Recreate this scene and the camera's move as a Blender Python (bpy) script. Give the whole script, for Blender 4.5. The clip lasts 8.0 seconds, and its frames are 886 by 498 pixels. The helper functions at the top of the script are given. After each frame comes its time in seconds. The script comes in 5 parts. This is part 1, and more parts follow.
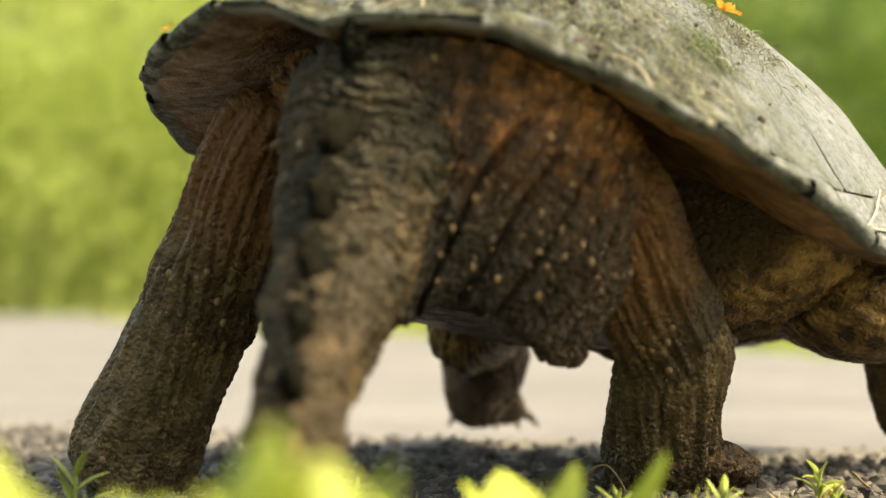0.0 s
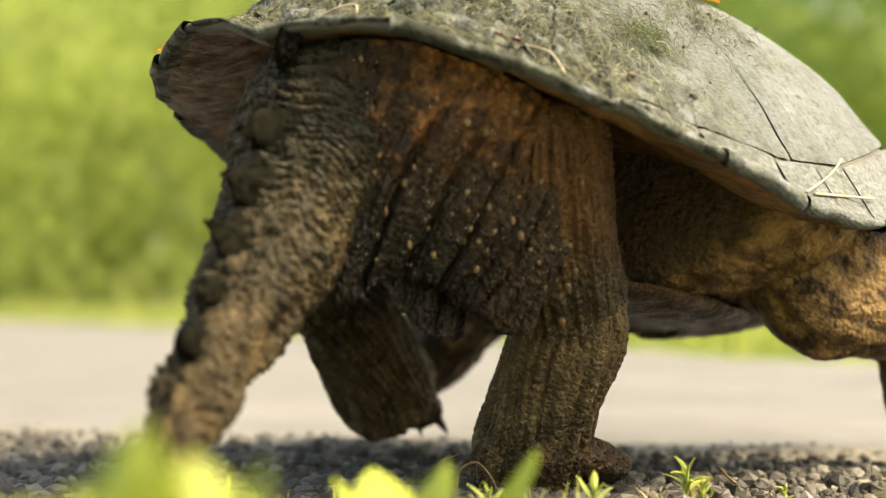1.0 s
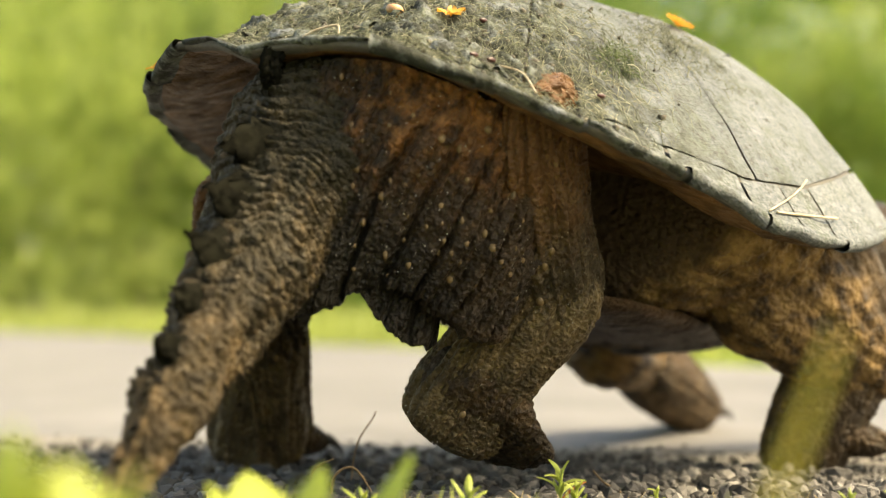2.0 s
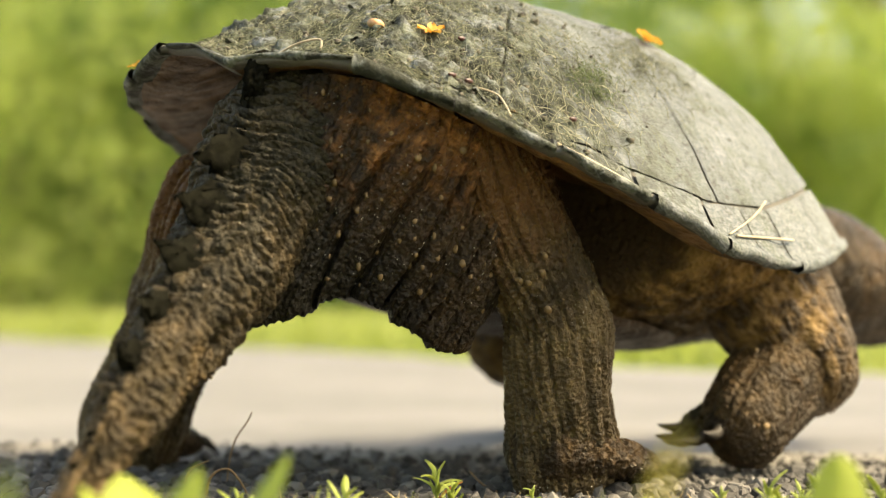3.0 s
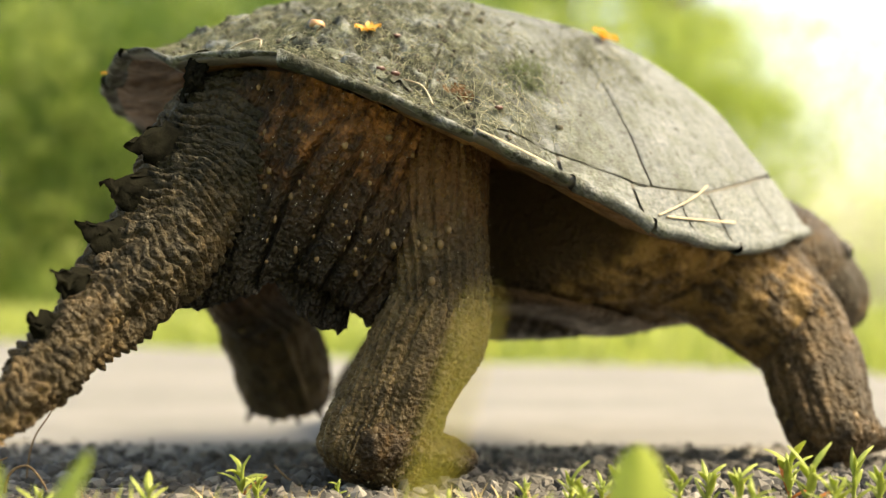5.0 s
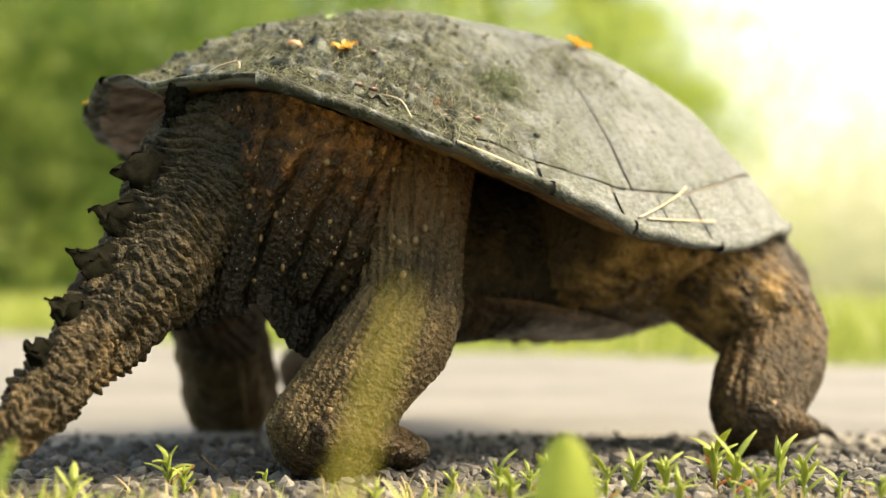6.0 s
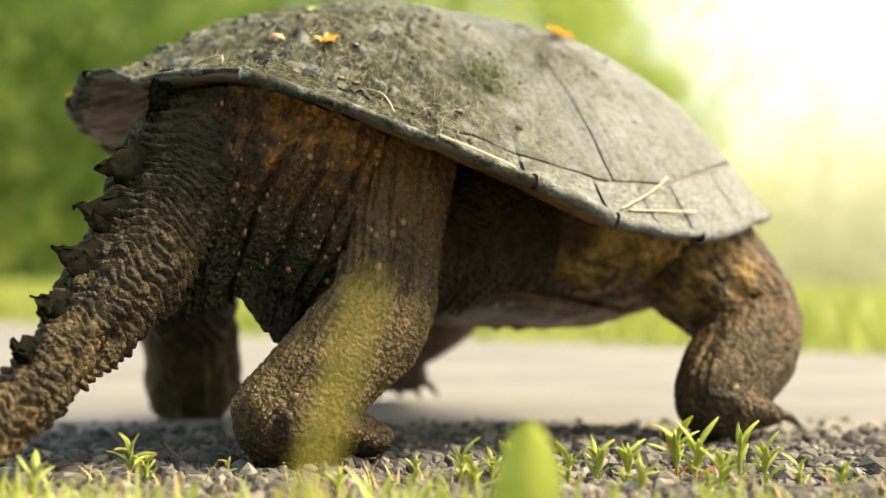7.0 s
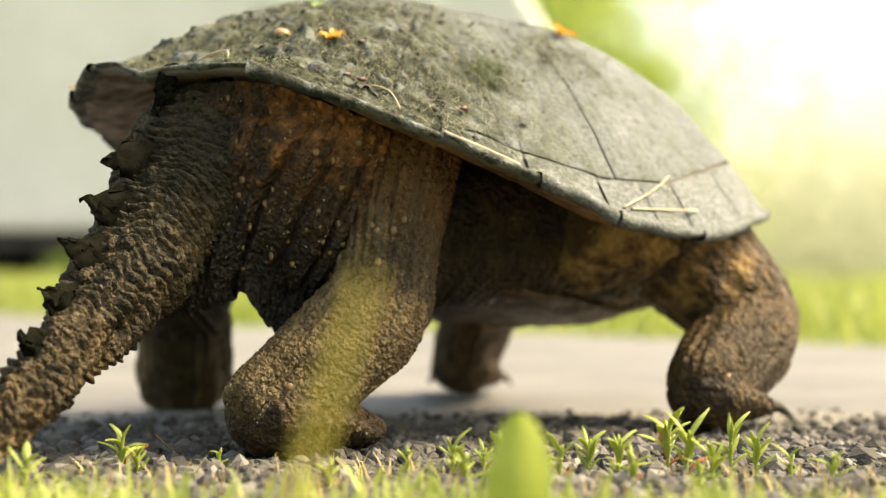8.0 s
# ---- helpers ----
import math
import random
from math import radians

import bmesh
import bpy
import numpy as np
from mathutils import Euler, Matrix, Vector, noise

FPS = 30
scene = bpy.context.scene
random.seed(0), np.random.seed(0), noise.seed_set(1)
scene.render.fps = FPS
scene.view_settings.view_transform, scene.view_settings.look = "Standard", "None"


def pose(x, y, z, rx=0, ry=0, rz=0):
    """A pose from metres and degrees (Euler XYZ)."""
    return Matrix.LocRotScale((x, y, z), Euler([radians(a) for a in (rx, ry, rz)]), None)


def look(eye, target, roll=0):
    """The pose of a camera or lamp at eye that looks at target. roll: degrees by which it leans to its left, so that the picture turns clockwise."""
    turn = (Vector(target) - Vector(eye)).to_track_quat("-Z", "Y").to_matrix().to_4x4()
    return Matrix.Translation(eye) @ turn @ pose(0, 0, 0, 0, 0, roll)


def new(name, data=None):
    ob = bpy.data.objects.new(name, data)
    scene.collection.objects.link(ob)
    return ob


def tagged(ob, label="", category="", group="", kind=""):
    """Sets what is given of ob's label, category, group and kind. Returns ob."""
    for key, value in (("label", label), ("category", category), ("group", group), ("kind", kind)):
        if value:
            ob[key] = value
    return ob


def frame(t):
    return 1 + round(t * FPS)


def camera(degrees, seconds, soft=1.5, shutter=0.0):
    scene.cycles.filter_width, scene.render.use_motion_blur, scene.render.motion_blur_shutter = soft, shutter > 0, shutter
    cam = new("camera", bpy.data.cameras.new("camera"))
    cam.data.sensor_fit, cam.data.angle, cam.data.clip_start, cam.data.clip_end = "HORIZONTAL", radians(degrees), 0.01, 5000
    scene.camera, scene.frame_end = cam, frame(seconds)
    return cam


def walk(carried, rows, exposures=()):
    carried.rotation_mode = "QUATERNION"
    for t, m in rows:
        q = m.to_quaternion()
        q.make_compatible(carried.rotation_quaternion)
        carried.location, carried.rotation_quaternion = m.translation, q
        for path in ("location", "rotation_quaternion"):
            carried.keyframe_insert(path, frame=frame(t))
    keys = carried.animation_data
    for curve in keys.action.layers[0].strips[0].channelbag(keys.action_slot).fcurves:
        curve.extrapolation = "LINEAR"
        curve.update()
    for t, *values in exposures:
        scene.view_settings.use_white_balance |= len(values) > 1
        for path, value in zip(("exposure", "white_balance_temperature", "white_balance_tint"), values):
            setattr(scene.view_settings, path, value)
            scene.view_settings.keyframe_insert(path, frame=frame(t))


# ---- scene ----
cam = camera(28.38, 8.0, soft=1.2)
EYE = (0.0, 0.0, 0.082)
cam.data.dof.use_dof = True
cam.data.dof.focus_distance = 0.74
cam.data.dof.aperture_fstop = 6.2


def aim(pan, tilt):
    a, e = radians(pan), radians(tilt)
    return look(EYE, (math.sin(a) * math.cos(e), math.cos(a) * math.cos(e), EYE[2] + math.sin(e)))


# seconds, pan to the right, tilt upward
walk(cam, [(t, aim(p, e)) for t, p, e in (
    (0.0, -22.16, 1.87), (0.5, -20.46, 1.67), (1.0, -17.98, 1.81), (1.5, -15.91, 1.91),
    (3.0, -9.89, 1.97), (3.5, -8.07, 1.97), (4.0, -6.47, 1.93), (4.5, -5.00, 1.86),
    (6.0, -1.21, 1.42), (6.5, -0.51, 1.18), (7.0, 0.0, 1.01), (7.5, 0.16, 0.86), (8.0, 0.28, 0.72))], exposures=((0.0, 1.84, 9000, 5), (8.0, 1.84, 9000, 5)))

# ---------------------------------------------------------------- light
SUN_AZ, SUN_EL = 84.0, 50.0          # degrees to the right of +Y, above the horizon
world = bpy.data.worlds.new("world")
scene.world = world
world.use_nodes = True
wn = world.node_tree
sky = wn.nodes.new("ShaderNodeTexSky")
sky.sky_type, sky.sun_disc = "NISHITA", False
sky.sun_elevation, sky.sun_rotation = radians(SUN_EL), radians(SUN_AZ)
sky.air_density, sky.dust_density, sky.ozone_density = 1.0, 4.0, 1.0
wn.links.new(sky.outputs[0], wn.nodes["Background"].inputs[0])
wn.nodes["Background"].inputs[1].default_value = 0.135
sun = new("sun", bpy.data.lights.new("sun", "SUN"))
sun.data.energy, sun.data.angle, sun.data.color = 1.9, radians(16), (1.0, 0.92, 0.76)
sun.matrix_world = look((0, 0, 0), (-math.sin(radians(SUN_AZ)) * math.cos(radians(SUN_EL)), -math.cos(radians(SUN_AZ)) * math.cos(radians(SUN_EL)), -math.sin(radians(SUN_EL))))
sun.location = (7, 4, 8)


# ---------------------------------------------------------------- materials
def ramp(nt, src, stops):
    n = nt.nodes.new("ShaderNodeValToRGB")
    els = n.color_ramp.elements
    while len(els) < len(stops):
        els.new(0.5)
    for e, (p, c) in zip(els, stops):
        e.position, e.color = p, (*c, 1)
    nt.links.new(src, n.inputs[0])
    return n.outputs[0]


def noise_tex(nt, vec, scale, detail=4.0, rough=0.55, dist=0.0):
    n = nt.nodes.new("ShaderNodeTexNoise")
    n.inputs["Scale"].default_value, n.inputs["Detail"].default_value = scale, detail
    n.inputs["Roughness"].default_value, n.inputs["Distortion"].default_value = rough, dist
    nt.links.new(vec, n.inputs["Vector"])
    return n.outputs["Fac"]


def math_node(nt, op, a, b=0.5):
    n = nt.nodes.new("ShaderNodeMath")
    n.operation = op
    for i, v in enumerate((a, b)):
        if isinstance(v, (int, float)):
            n.inputs[i].default_value = v
        else:
            nt.links.new(v, n.inputs[i])
    return n.outputs[0]


def mix_col(nt, fac, a, b):
    n = nt.nodes.new("ShaderNodeMix")
    n.data_type = "RGBA"
    for key, v in ((0, fac), (6, a), (7, b)):
        if isinstance(v, (int, float)):
            n.inputs[key].default_value = v
        elif isinstance(v, tuple):
            n.inputs[key].default_value = (*v, 1)
        else:
            nt.links.new(v, n.inputs[key])
    return n.outputs[2]


def base_mat(name, coords="Object"):
    m = bpy.data.materials.new(name)
    m.use_nodes = True
    nt = m.node_tree
    b = nt.nodes["Principled BSDF"]
    vec = nt.nodes.new("ShaderNodeTexCoord").outputs[coords]
    return m, nt, b, vec


def add_bump(nt, b, height, strength, dist):
    n = nt.nodes.new("ShaderNodeBump")
    n.inputs["Strength"].default_value, n.inputs["Distance"].default_value = strength, dist
    nt.links.new(height, n.inputs["Height"])
    nt.links.new(n.outputs[0], b.inputs["Normal"])


def plain_mat(name, dark, light, scale=30.0, rough=0.6, bump=0.3, dist=0.002, metal=0.0, trans=0.0, spec=0.5, coords="Object"):
    """Two tones mottled at two scales, with a fine relief; trans lets light through thin leaves."""
    m, nt, b, vec = base_mat(name, coords)
    n1, n2 = noise_tex(nt, vec, scale), noise_tex(nt, vec, scale * 7.3, 3)
    f = math_node(nt, "ADD", math_node(nt, "MULTIPLY", n1, 0.65), math_node(nt, "MULTIPLY", n2, 0.35))
    col = ramp(nt, f, ((0.36, dark), (0.64, light)))
    nt.links.new(col, b.inputs["Base Color"])
    b.inputs["Roughness"].default_value, b.inputs["Metallic"].default_value = rough, metal
    b.inputs["Specular IOR Level"].default_value = spec
    if bump:
        add_bump(nt, b, f, bump, dist)
    if trans:
        t = nt.nodes.new("ShaderNodeBsdfTranslucent")
        nt.links.new(col, t.inputs[0])
        mx = nt.nodes.new("ShaderNodeMixShader")
        mx.inputs[0].default_value = trans
        nt.links.new(b.outputs[0], mx.inputs[1])
        nt.links.new(t.outputs[0], mx.inputs[2])
        nt.links.new(mx.outputs[0], nt.nodes["Material Output"].inputs[0])
    return m


def skin_mat(name, mud, hide, warm, warm_amount=0.5, rough=0.55, grain=420.0, upper=None, span=(0.0, 0.0), zones=None, spec=0.22):
    """Muddy reptile hide: pigment patches, dried mud on top of it, granular relief."""
    m, nt, b, vec = base_mat(name)
    big, mid, fine = noise_tex(nt, vec, 22, 3), noise_tex(nt, vec, 110, 4), noise_tex(nt, vec, 700, 3)
    col = mix_col(nt, ramp(nt, big, ((0.45, (0, 0, 0)), (0.62, (1, 1, 1)))), hide, warm)
    col = mix_col(nt, math_node(nt, "MULTIPLY", ramp(nt, mid, ((0.40, (0, 0, 0)), (0.58, (1, 1, 1)))), 1.0 - warm_amount), col, mud)
    if upper:                          # pigment or algae film on the upper part, with a broken edge
        sep = nt.nodes.new("ShaderNodeSeparateXYZ")
        nt.links.new(vec, sep.inputs[0])
        mr = nt.nodes.new("ShaderNodeMapRange")
        mr.inputs["From Min"].default_value, mr.inputs["From Max"].default_value = span
        nt.links.new(math_node(nt, "ADD", sep.outputs[2], math_node(nt, "MULTIPLY", math_node(nt, "SUBTRACT", mid, 0.5), 0.05)), mr.inputs["Value"])
        col = mix_col(nt, math_node(nt, "MULTIPLY", mr.outputs[0], 0.72), col, upper)
    if zones:
        col = zones(nt, vec, mid, col)
    speck = ramp(nt, fine, ((0.62, (0, 0, 0)), (0.72, (1, 1, 1))))
    col = mix_col(nt, math_node(nt, "MULTIPLY", speck, 0.3), col, tuple(min(1, 1.5 * c + 0.02) for c in hide))
    nt.links.new(col, b.inputs["Base Color"])
    nt.links.new(ramp(nt, mid, ((0.3, (rough - 0.14,) * 3), (0.7, (rough + 0.12,) * 3))), b.inputs["Roughness"])
    v = nt.nodes.new("ShaderNodeTexVoronoi")
    v.feature = "SMOOTH_F1"
    v.inputs["Scale"].default_value = grain
    nt.links.new(vec, v.inputs["Vector"])
    h = math_node(nt, "SUBTRACT", math_node(nt, "MULTIPLY", fine, 0.8), v.outputs["Distance"])
    h = math_node(nt, "ADD", h, math_node(nt, "MULTIPLY", mid, 1.5))
    b.inputs["Specular IOR Level"].default_value = spec
    add_bump(nt, b, h, 1.0, 0.0022)
    return m


def spread(nt, value, wobble, amount, lo, hi):
    """0 to 1 along a coordinate, with a broken edge."""
    mr = nt.nodes.new("ShaderNodeMapRange")
    mr.interpolation_type = "SMOOTHSTEP"
    mr.inputs["From Min"].default_value, mr.inputs["From Max"].default_value = lo, hi
    nt.links.new(math_node(nt, "ADD", value, math_node(nt, "MULTIPLY", math_node(nt, "SUBTRACT", wobble, 0.5), amount)), mr.inputs["Value"])
    return mr.outputs[0]


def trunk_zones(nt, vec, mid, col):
    """Rusty hide under the hind rim, dark hide lower down, a pocket painted as shaded, yellowish bony bridge ahead of
    it.
    """
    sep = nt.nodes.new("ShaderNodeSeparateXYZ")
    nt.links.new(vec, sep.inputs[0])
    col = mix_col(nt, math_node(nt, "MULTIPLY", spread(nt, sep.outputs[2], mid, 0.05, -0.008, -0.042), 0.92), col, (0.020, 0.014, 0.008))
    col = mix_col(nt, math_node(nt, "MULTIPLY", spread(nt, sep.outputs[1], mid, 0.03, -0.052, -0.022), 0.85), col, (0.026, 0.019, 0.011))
    patch = ramp(nt, noise_tex(nt, vec, 60, 4, 0.6), ((0.38, (0.06, 0.034, 0.013)), (0.48, (0.22, 0.135, 0.050)), (0.62, (0.46, 0.30, 0.125))))
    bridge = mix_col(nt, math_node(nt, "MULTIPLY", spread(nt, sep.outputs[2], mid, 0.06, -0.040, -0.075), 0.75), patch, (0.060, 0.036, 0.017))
    # the shade inside the hollow before the thigh is put into this brown
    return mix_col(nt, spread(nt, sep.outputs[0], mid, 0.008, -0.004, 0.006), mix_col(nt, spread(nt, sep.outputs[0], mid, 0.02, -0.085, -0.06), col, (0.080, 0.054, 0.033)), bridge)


def hide_zones(nt, vec, mid, col):
    """Rust brown under the rim, wet black mud beside the tail."""
    sep = nt.nodes.new("ShaderNodeSeparateXYZ")
    nt.links.new(vec, sep.inputs[0])
    rust = ramp(nt, noise_tex(nt, vec, 130, 5, 0.65), ((0.38, (0.048, 0.022, 0.009)), (0.56, (0.225, 0.100, 0.034)), (0.70, (0.40, 0.185, 0.062))))
    col = mix_col(nt, math_node(nt, "MULTIPLY", spread(nt, sep.outputs[2], mid, 0.07, -0.058, -0.012), 0.95), col, rust)
    side = math_node(nt, "ABSOLUTE", sep.outputs[1])
    return mix_col(nt, math_node(nt, "MULTIPLY", spread(nt, side, mid, 0.05, 0.070, 0.030), 0.9), col, (0.016, 0.014, 0.009))


M_HIDE = skin_mat("hind_hide", (0.008, 0.0062, 0.004), (0.026, 0.018, 0.010), (0.055, 0.034, 0.017), 0.42, 0.40, 420.0, zones=hide_zones)
M_SKIN = skin_mat("skin_mud", (0.007, 0.005, 0.003), (0.040, 0.027, 0.013), (0.090, 0.054, 0.023), 0.36, 0.36)
M_TAIL = skin_mat("tail_skin", (0.011, 0.009, 0.0055), (0.066, 0.049, 0.027), (0.165, 0.113, 0.059), 0.42, 0.38, 420.0, (0.019, 0.020, 0.013), (-0.110, -0.040), spec=0.16)
M_THIGH = skin_mat("thigh_skin", (0.016, 0.012, 0.0065), (0.070, 0.049, 0.024), (0.138, 0.094, 0.045), 0.46, 0.34, 420.0, (0.15, 0.068, 0.024), (-0.034, 0.002))
M_SHIN = skin_mat("shin_skin", (0.024, 0.018, 0.009), (0.100, 0.071, 0.034), (0.175, 0.124, 0.060), 0.5, 0.40, 520.0)


def arm_zones(nt, vec, mid, col):
    """Yellowish scaly skin on the rear side, toward the bony bridge."""
    sep = nt.nodes.new("ShaderNodeSeparateXYZ")
    nt.links.new(vec, sep.inputs[0])
    patch = ramp(nt, noise_tex(nt, vec, 90, 4, 0.6), ((0.40, (0.035, 0.021, 0.009)), (0.50, (0.16, 0.095, 0.034)), (0.66, (0.32, 0.20, 0.075))))
    return mix_col(nt, math_node(nt, "MULTIPLY", spread(nt, sep.outputs[0], mid, 0.02, 0.006, -0.016), 0.85), col, patch)


M_ARM = skin_mat("arm_skin", (0.016, 0.010, 0.005), (0.070, 0.045, 0.021), (0.14, 0.088, 0.038), 0.45, 0.45, 380.0, zones=arm_zones)
M_BELLY = skin_mat("belly_skin", (0.018, 0.010, 0.005), (0.070, 0.040, 0.020), (0.120, 0.068, 0.034), 0.5, 0.45, 380.0)
M_FOREARM = skin_mat("forearm_skin", (0.012, 0.008, 0.004), (0.055, 0.036, 0.017), (0.120, 0.075, 0.033), 0.42, 0.45, 380.0)
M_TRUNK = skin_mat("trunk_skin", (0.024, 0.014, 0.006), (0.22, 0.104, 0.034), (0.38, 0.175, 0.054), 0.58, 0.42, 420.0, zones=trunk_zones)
M_GRIT = plain_mat("pale_grit", (0.30, 0.28, 0.23), (0.58, 0.54, 0.46), 300, 0.4, 0.0)
M_WART = plain_mat("tubercle", (0.10, 0.064, 0.025), (0.21, 0.132, 0.053), 200, 0.5, 0.4, 0.0006)
M_CLAW = plain_mat("claw", (0.010, 0.008, 0.006), (0.032, 0.025, 0.018), 200, 0.6, 0.3, 0.0005)
M_ALGA = plain_mat("algae", (0.022, 0.028, 0.012), (0.21, 0.22, 0.13), 120, 0.6, 0.6, 0.0015)
M_STRAND = plain_mat("algae_strand", (0.12, 0.13, 0.07), (0.42, 0.41, 0.29), 60, 0.6, 0.0)
M_CRUST = plain_mat("mud_spine", (0.003, 0.003, 0.0022), (0.012, 0.012, 0.008), 150, 0.9, 0.7, 0.0012, spec=0.03)
M_STRAW = plain_mat("straw", (0.32, 0.26, 0.17), (0.55, 0.48, 0.36), 120, 0.6, 0.3, 0.0004)
M_PETAL = plain_mat("petal", (0.62, 0.27, 0.03), (0.85, 0.50, 0.10), 150, 0.5, 0.2, 0.0004, trans=0.3)
M_SNAIL = plain_mat("snail_shell", (0.42, 0.21, 0.09), (0.68, 0.44, 0.25), 300, 0.25, 0.1, 0.0003)


def scute_mat(name, pale):
    """Grey horn; pale is how much light granular lichen lies on it."""
    m, nt, b, vec = base_mat(name)
    big, mid, fine = noise_tex(nt, vec, 14, 4), noise_tex(nt, vec, 85, 5, 0.65), noise_tex(nt, vec, 900, 2)
    sc = nt.nodes.new("ShaderNodeMapping")
    sc.inputs["Scale"].default_value = (9, 70, 24)
    sc.inputs["Rotation"].default_value = (0, 0, radians(25))
    nt.links.new(vec, sc.inputs["Vector"])
    streak = noise_tex(nt, sc.outputs[0], 12, 4, 0.6)
    col = ramp(nt, big, ((0.35, (0.084, 0.099, 0.110)), (0.65, (0.152, 0.174, 0.191))))
    col = mix_col(nt, math_node(nt, "MULTIPLY", ramp(nt, streak, ((0.45, (0, 0, 0)), (0.75, (1, 1, 1)))), 0.55), col, (0.22, 0.238, 0.244))
    smudge = ramp(nt, noise_tex(nt, vec, 34, 5, 0.65), ((0.50, (0, 0, 0)), (0.64, (1, 1, 1))))
    col = mix_col(nt, math_node(nt, "MULTIPLY", smudge, 0.55), col, (0.050, 0.066, 0.034))
    # green film and dried mud, thickest on the tail end of the shell
    sep = nt.nodes.new("ShaderNodeSeparateXYZ")
    nt.links.new(vec, sep.inputs[0])
    back = nt.nodes.new("ShaderNodeMapRange")
    back.inputs["From Min"].default_value, back.inputs["From Max"].default_value = -0.03, -0.13
    nt.links.new(sep.outputs[0], back.inputs["Value"])
    film = math_node(nt, "MULTIPLY", ramp(nt, mid, ((0.38, (0, 0, 0)), (0.56, (1, 1, 1)))), math_node(nt, "ADD", math_node(nt, "MULTIPLY", back.outputs[0], 0.62), 0.20))
    col = mix_col(nt, film, col, (0.098, 0.112, 0.068))
    grain = ramp(nt, noise_tex(nt, vec, 420, 3, 0.6), ((0.42, (0, 0, 0)), (0.60, (1, 1, 1))))
    col = mix_col(nt, math_node(nt, "MULTIPLY", grain, pale), col, (0.27, 0.29, 0.295))
    dirt = noise_tex(nt, vec, 240, 5, 0.7)
    col = mix_col(nt, math_node(nt, "MULTIPLY", ramp(nt, dirt, ((0.53, (0, 0, 0)), (0.66, (1, 1, 1)))), 0.65), col, (0.030, 0.030, 0.022))
    col = mix_col(nt, math_node(nt, "MULTIPLY", ramp(nt, fine, ((0.60, (0, 0, 0)), (0.70, (1, 1, 1)))), 0.45), col, (0.24, 0.24, 0.21))
    wet = math_node(nt, "MULTIPLY", ramp(nt, noise_tex(nt, vec, 75, 6, 0.7), ((0.44, (0, 0, 0)), (0.53, (1, 1, 1)))), math_node(nt, "MULTIPLY", back.outputs[0], 0.92))
    col = mix_col(nt, wet, col, (0.016, 0.019, 0.010))
    nt.links.new(col, b.inputs["Base Color"])
    nt.links.new(ramp(nt, mid, ((0.3, (0.55,) * 3), (0.7, (0.80,) * 3))), b.inputs["Roughness"])
    b.inputs["Specular IOR Level"].default_value = 0.25
    h = math_node(nt, "ADD", math_node(nt, "MULTIPLY", mid, 1.0), math_node(nt, "ADD", math_node(nt, "MULTIPLY", streak, 0.9), math_node(nt, "ADD", math_node(nt, "MULTIPLY", fine, 0.3), math_node(nt, "MULTIPLY", dirt, 0.7))))
    add_bump(nt, b, h, 0.9, 0.0018)
    return m


M_SCUTE = scute_mat("scute_horn", 0.12)
M_MARGIN = scute_mat("margin_horn", 0.46)
M_SEAM = plain_mat("shell_seam", (0.055, 0.052, 0.044), (0.115, 0.108, 0.092), 90, 0.7, 0.5, 0.001)
M_UNDER = skin_mat("shell_underside", (0.030, 0.017, 0.008), (0.145, 0.082, 0.036), (0.26, 0.140, 0.055), 0.55, 0.5, 200.0)


# ---------------------------------------------------------------- mesh helpers
def mesh_of(name, verts, faces, material, smooth=True):
    me = bpy.data.meshes.new(name)
    me.from_pydata([tuple(map(float, v)) for v in verts], [], faces)
    me.materials.append(material)
    if smooth:
        me.polygons.foreach_set("use_smooth", [True] * len(me.polygons))
    me.update()
    return me


def part(name, me, parent, label=""):
    ob = new(name, me)
    ob.parent = parent
    return tagged(ob, label) if label else ob


def thing(name, label, category, me=None, m=None, group="", kind=""):
    ob = new(name, me)
    if m is not None:
        ob.matrix_basis = m
    return tagged(ob, label, category, group, kind)


def curve_at(ctrl, u):
    """Catmull-Rom through the rows of ctrl, u from 0 to 1."""
    c = np.asarray(ctrl, float)
    n = len(c) - 1
    x = min(max(u, 0.0), 1.0) * n
    i = min(int(x), n - 1)
    f = x - i
    p0, p1, p2, p3 = c[max(i - 1, 0)], c[i], c[i + 1], c[min(i + 2, n)]
    return 0.5 * (2 * p1 + (p2 - p0) * f + (2 * p0 - 5 * p1 + 4 * p2 - p3) * f * f + (3 * p1 - p0 - 3 * p2 + p3) * f ** 3)


def grid_faces(rings, sides, closed=True):
    out = []
    for i in range(rings - 1):
        for j in range(sides if closed else sides - 1):
            k = (j + 1) % sides
            out.append((i * sides + j, i * sides + k, (i + 1) * sides + k, (i + 1) * sides + j))
    return out


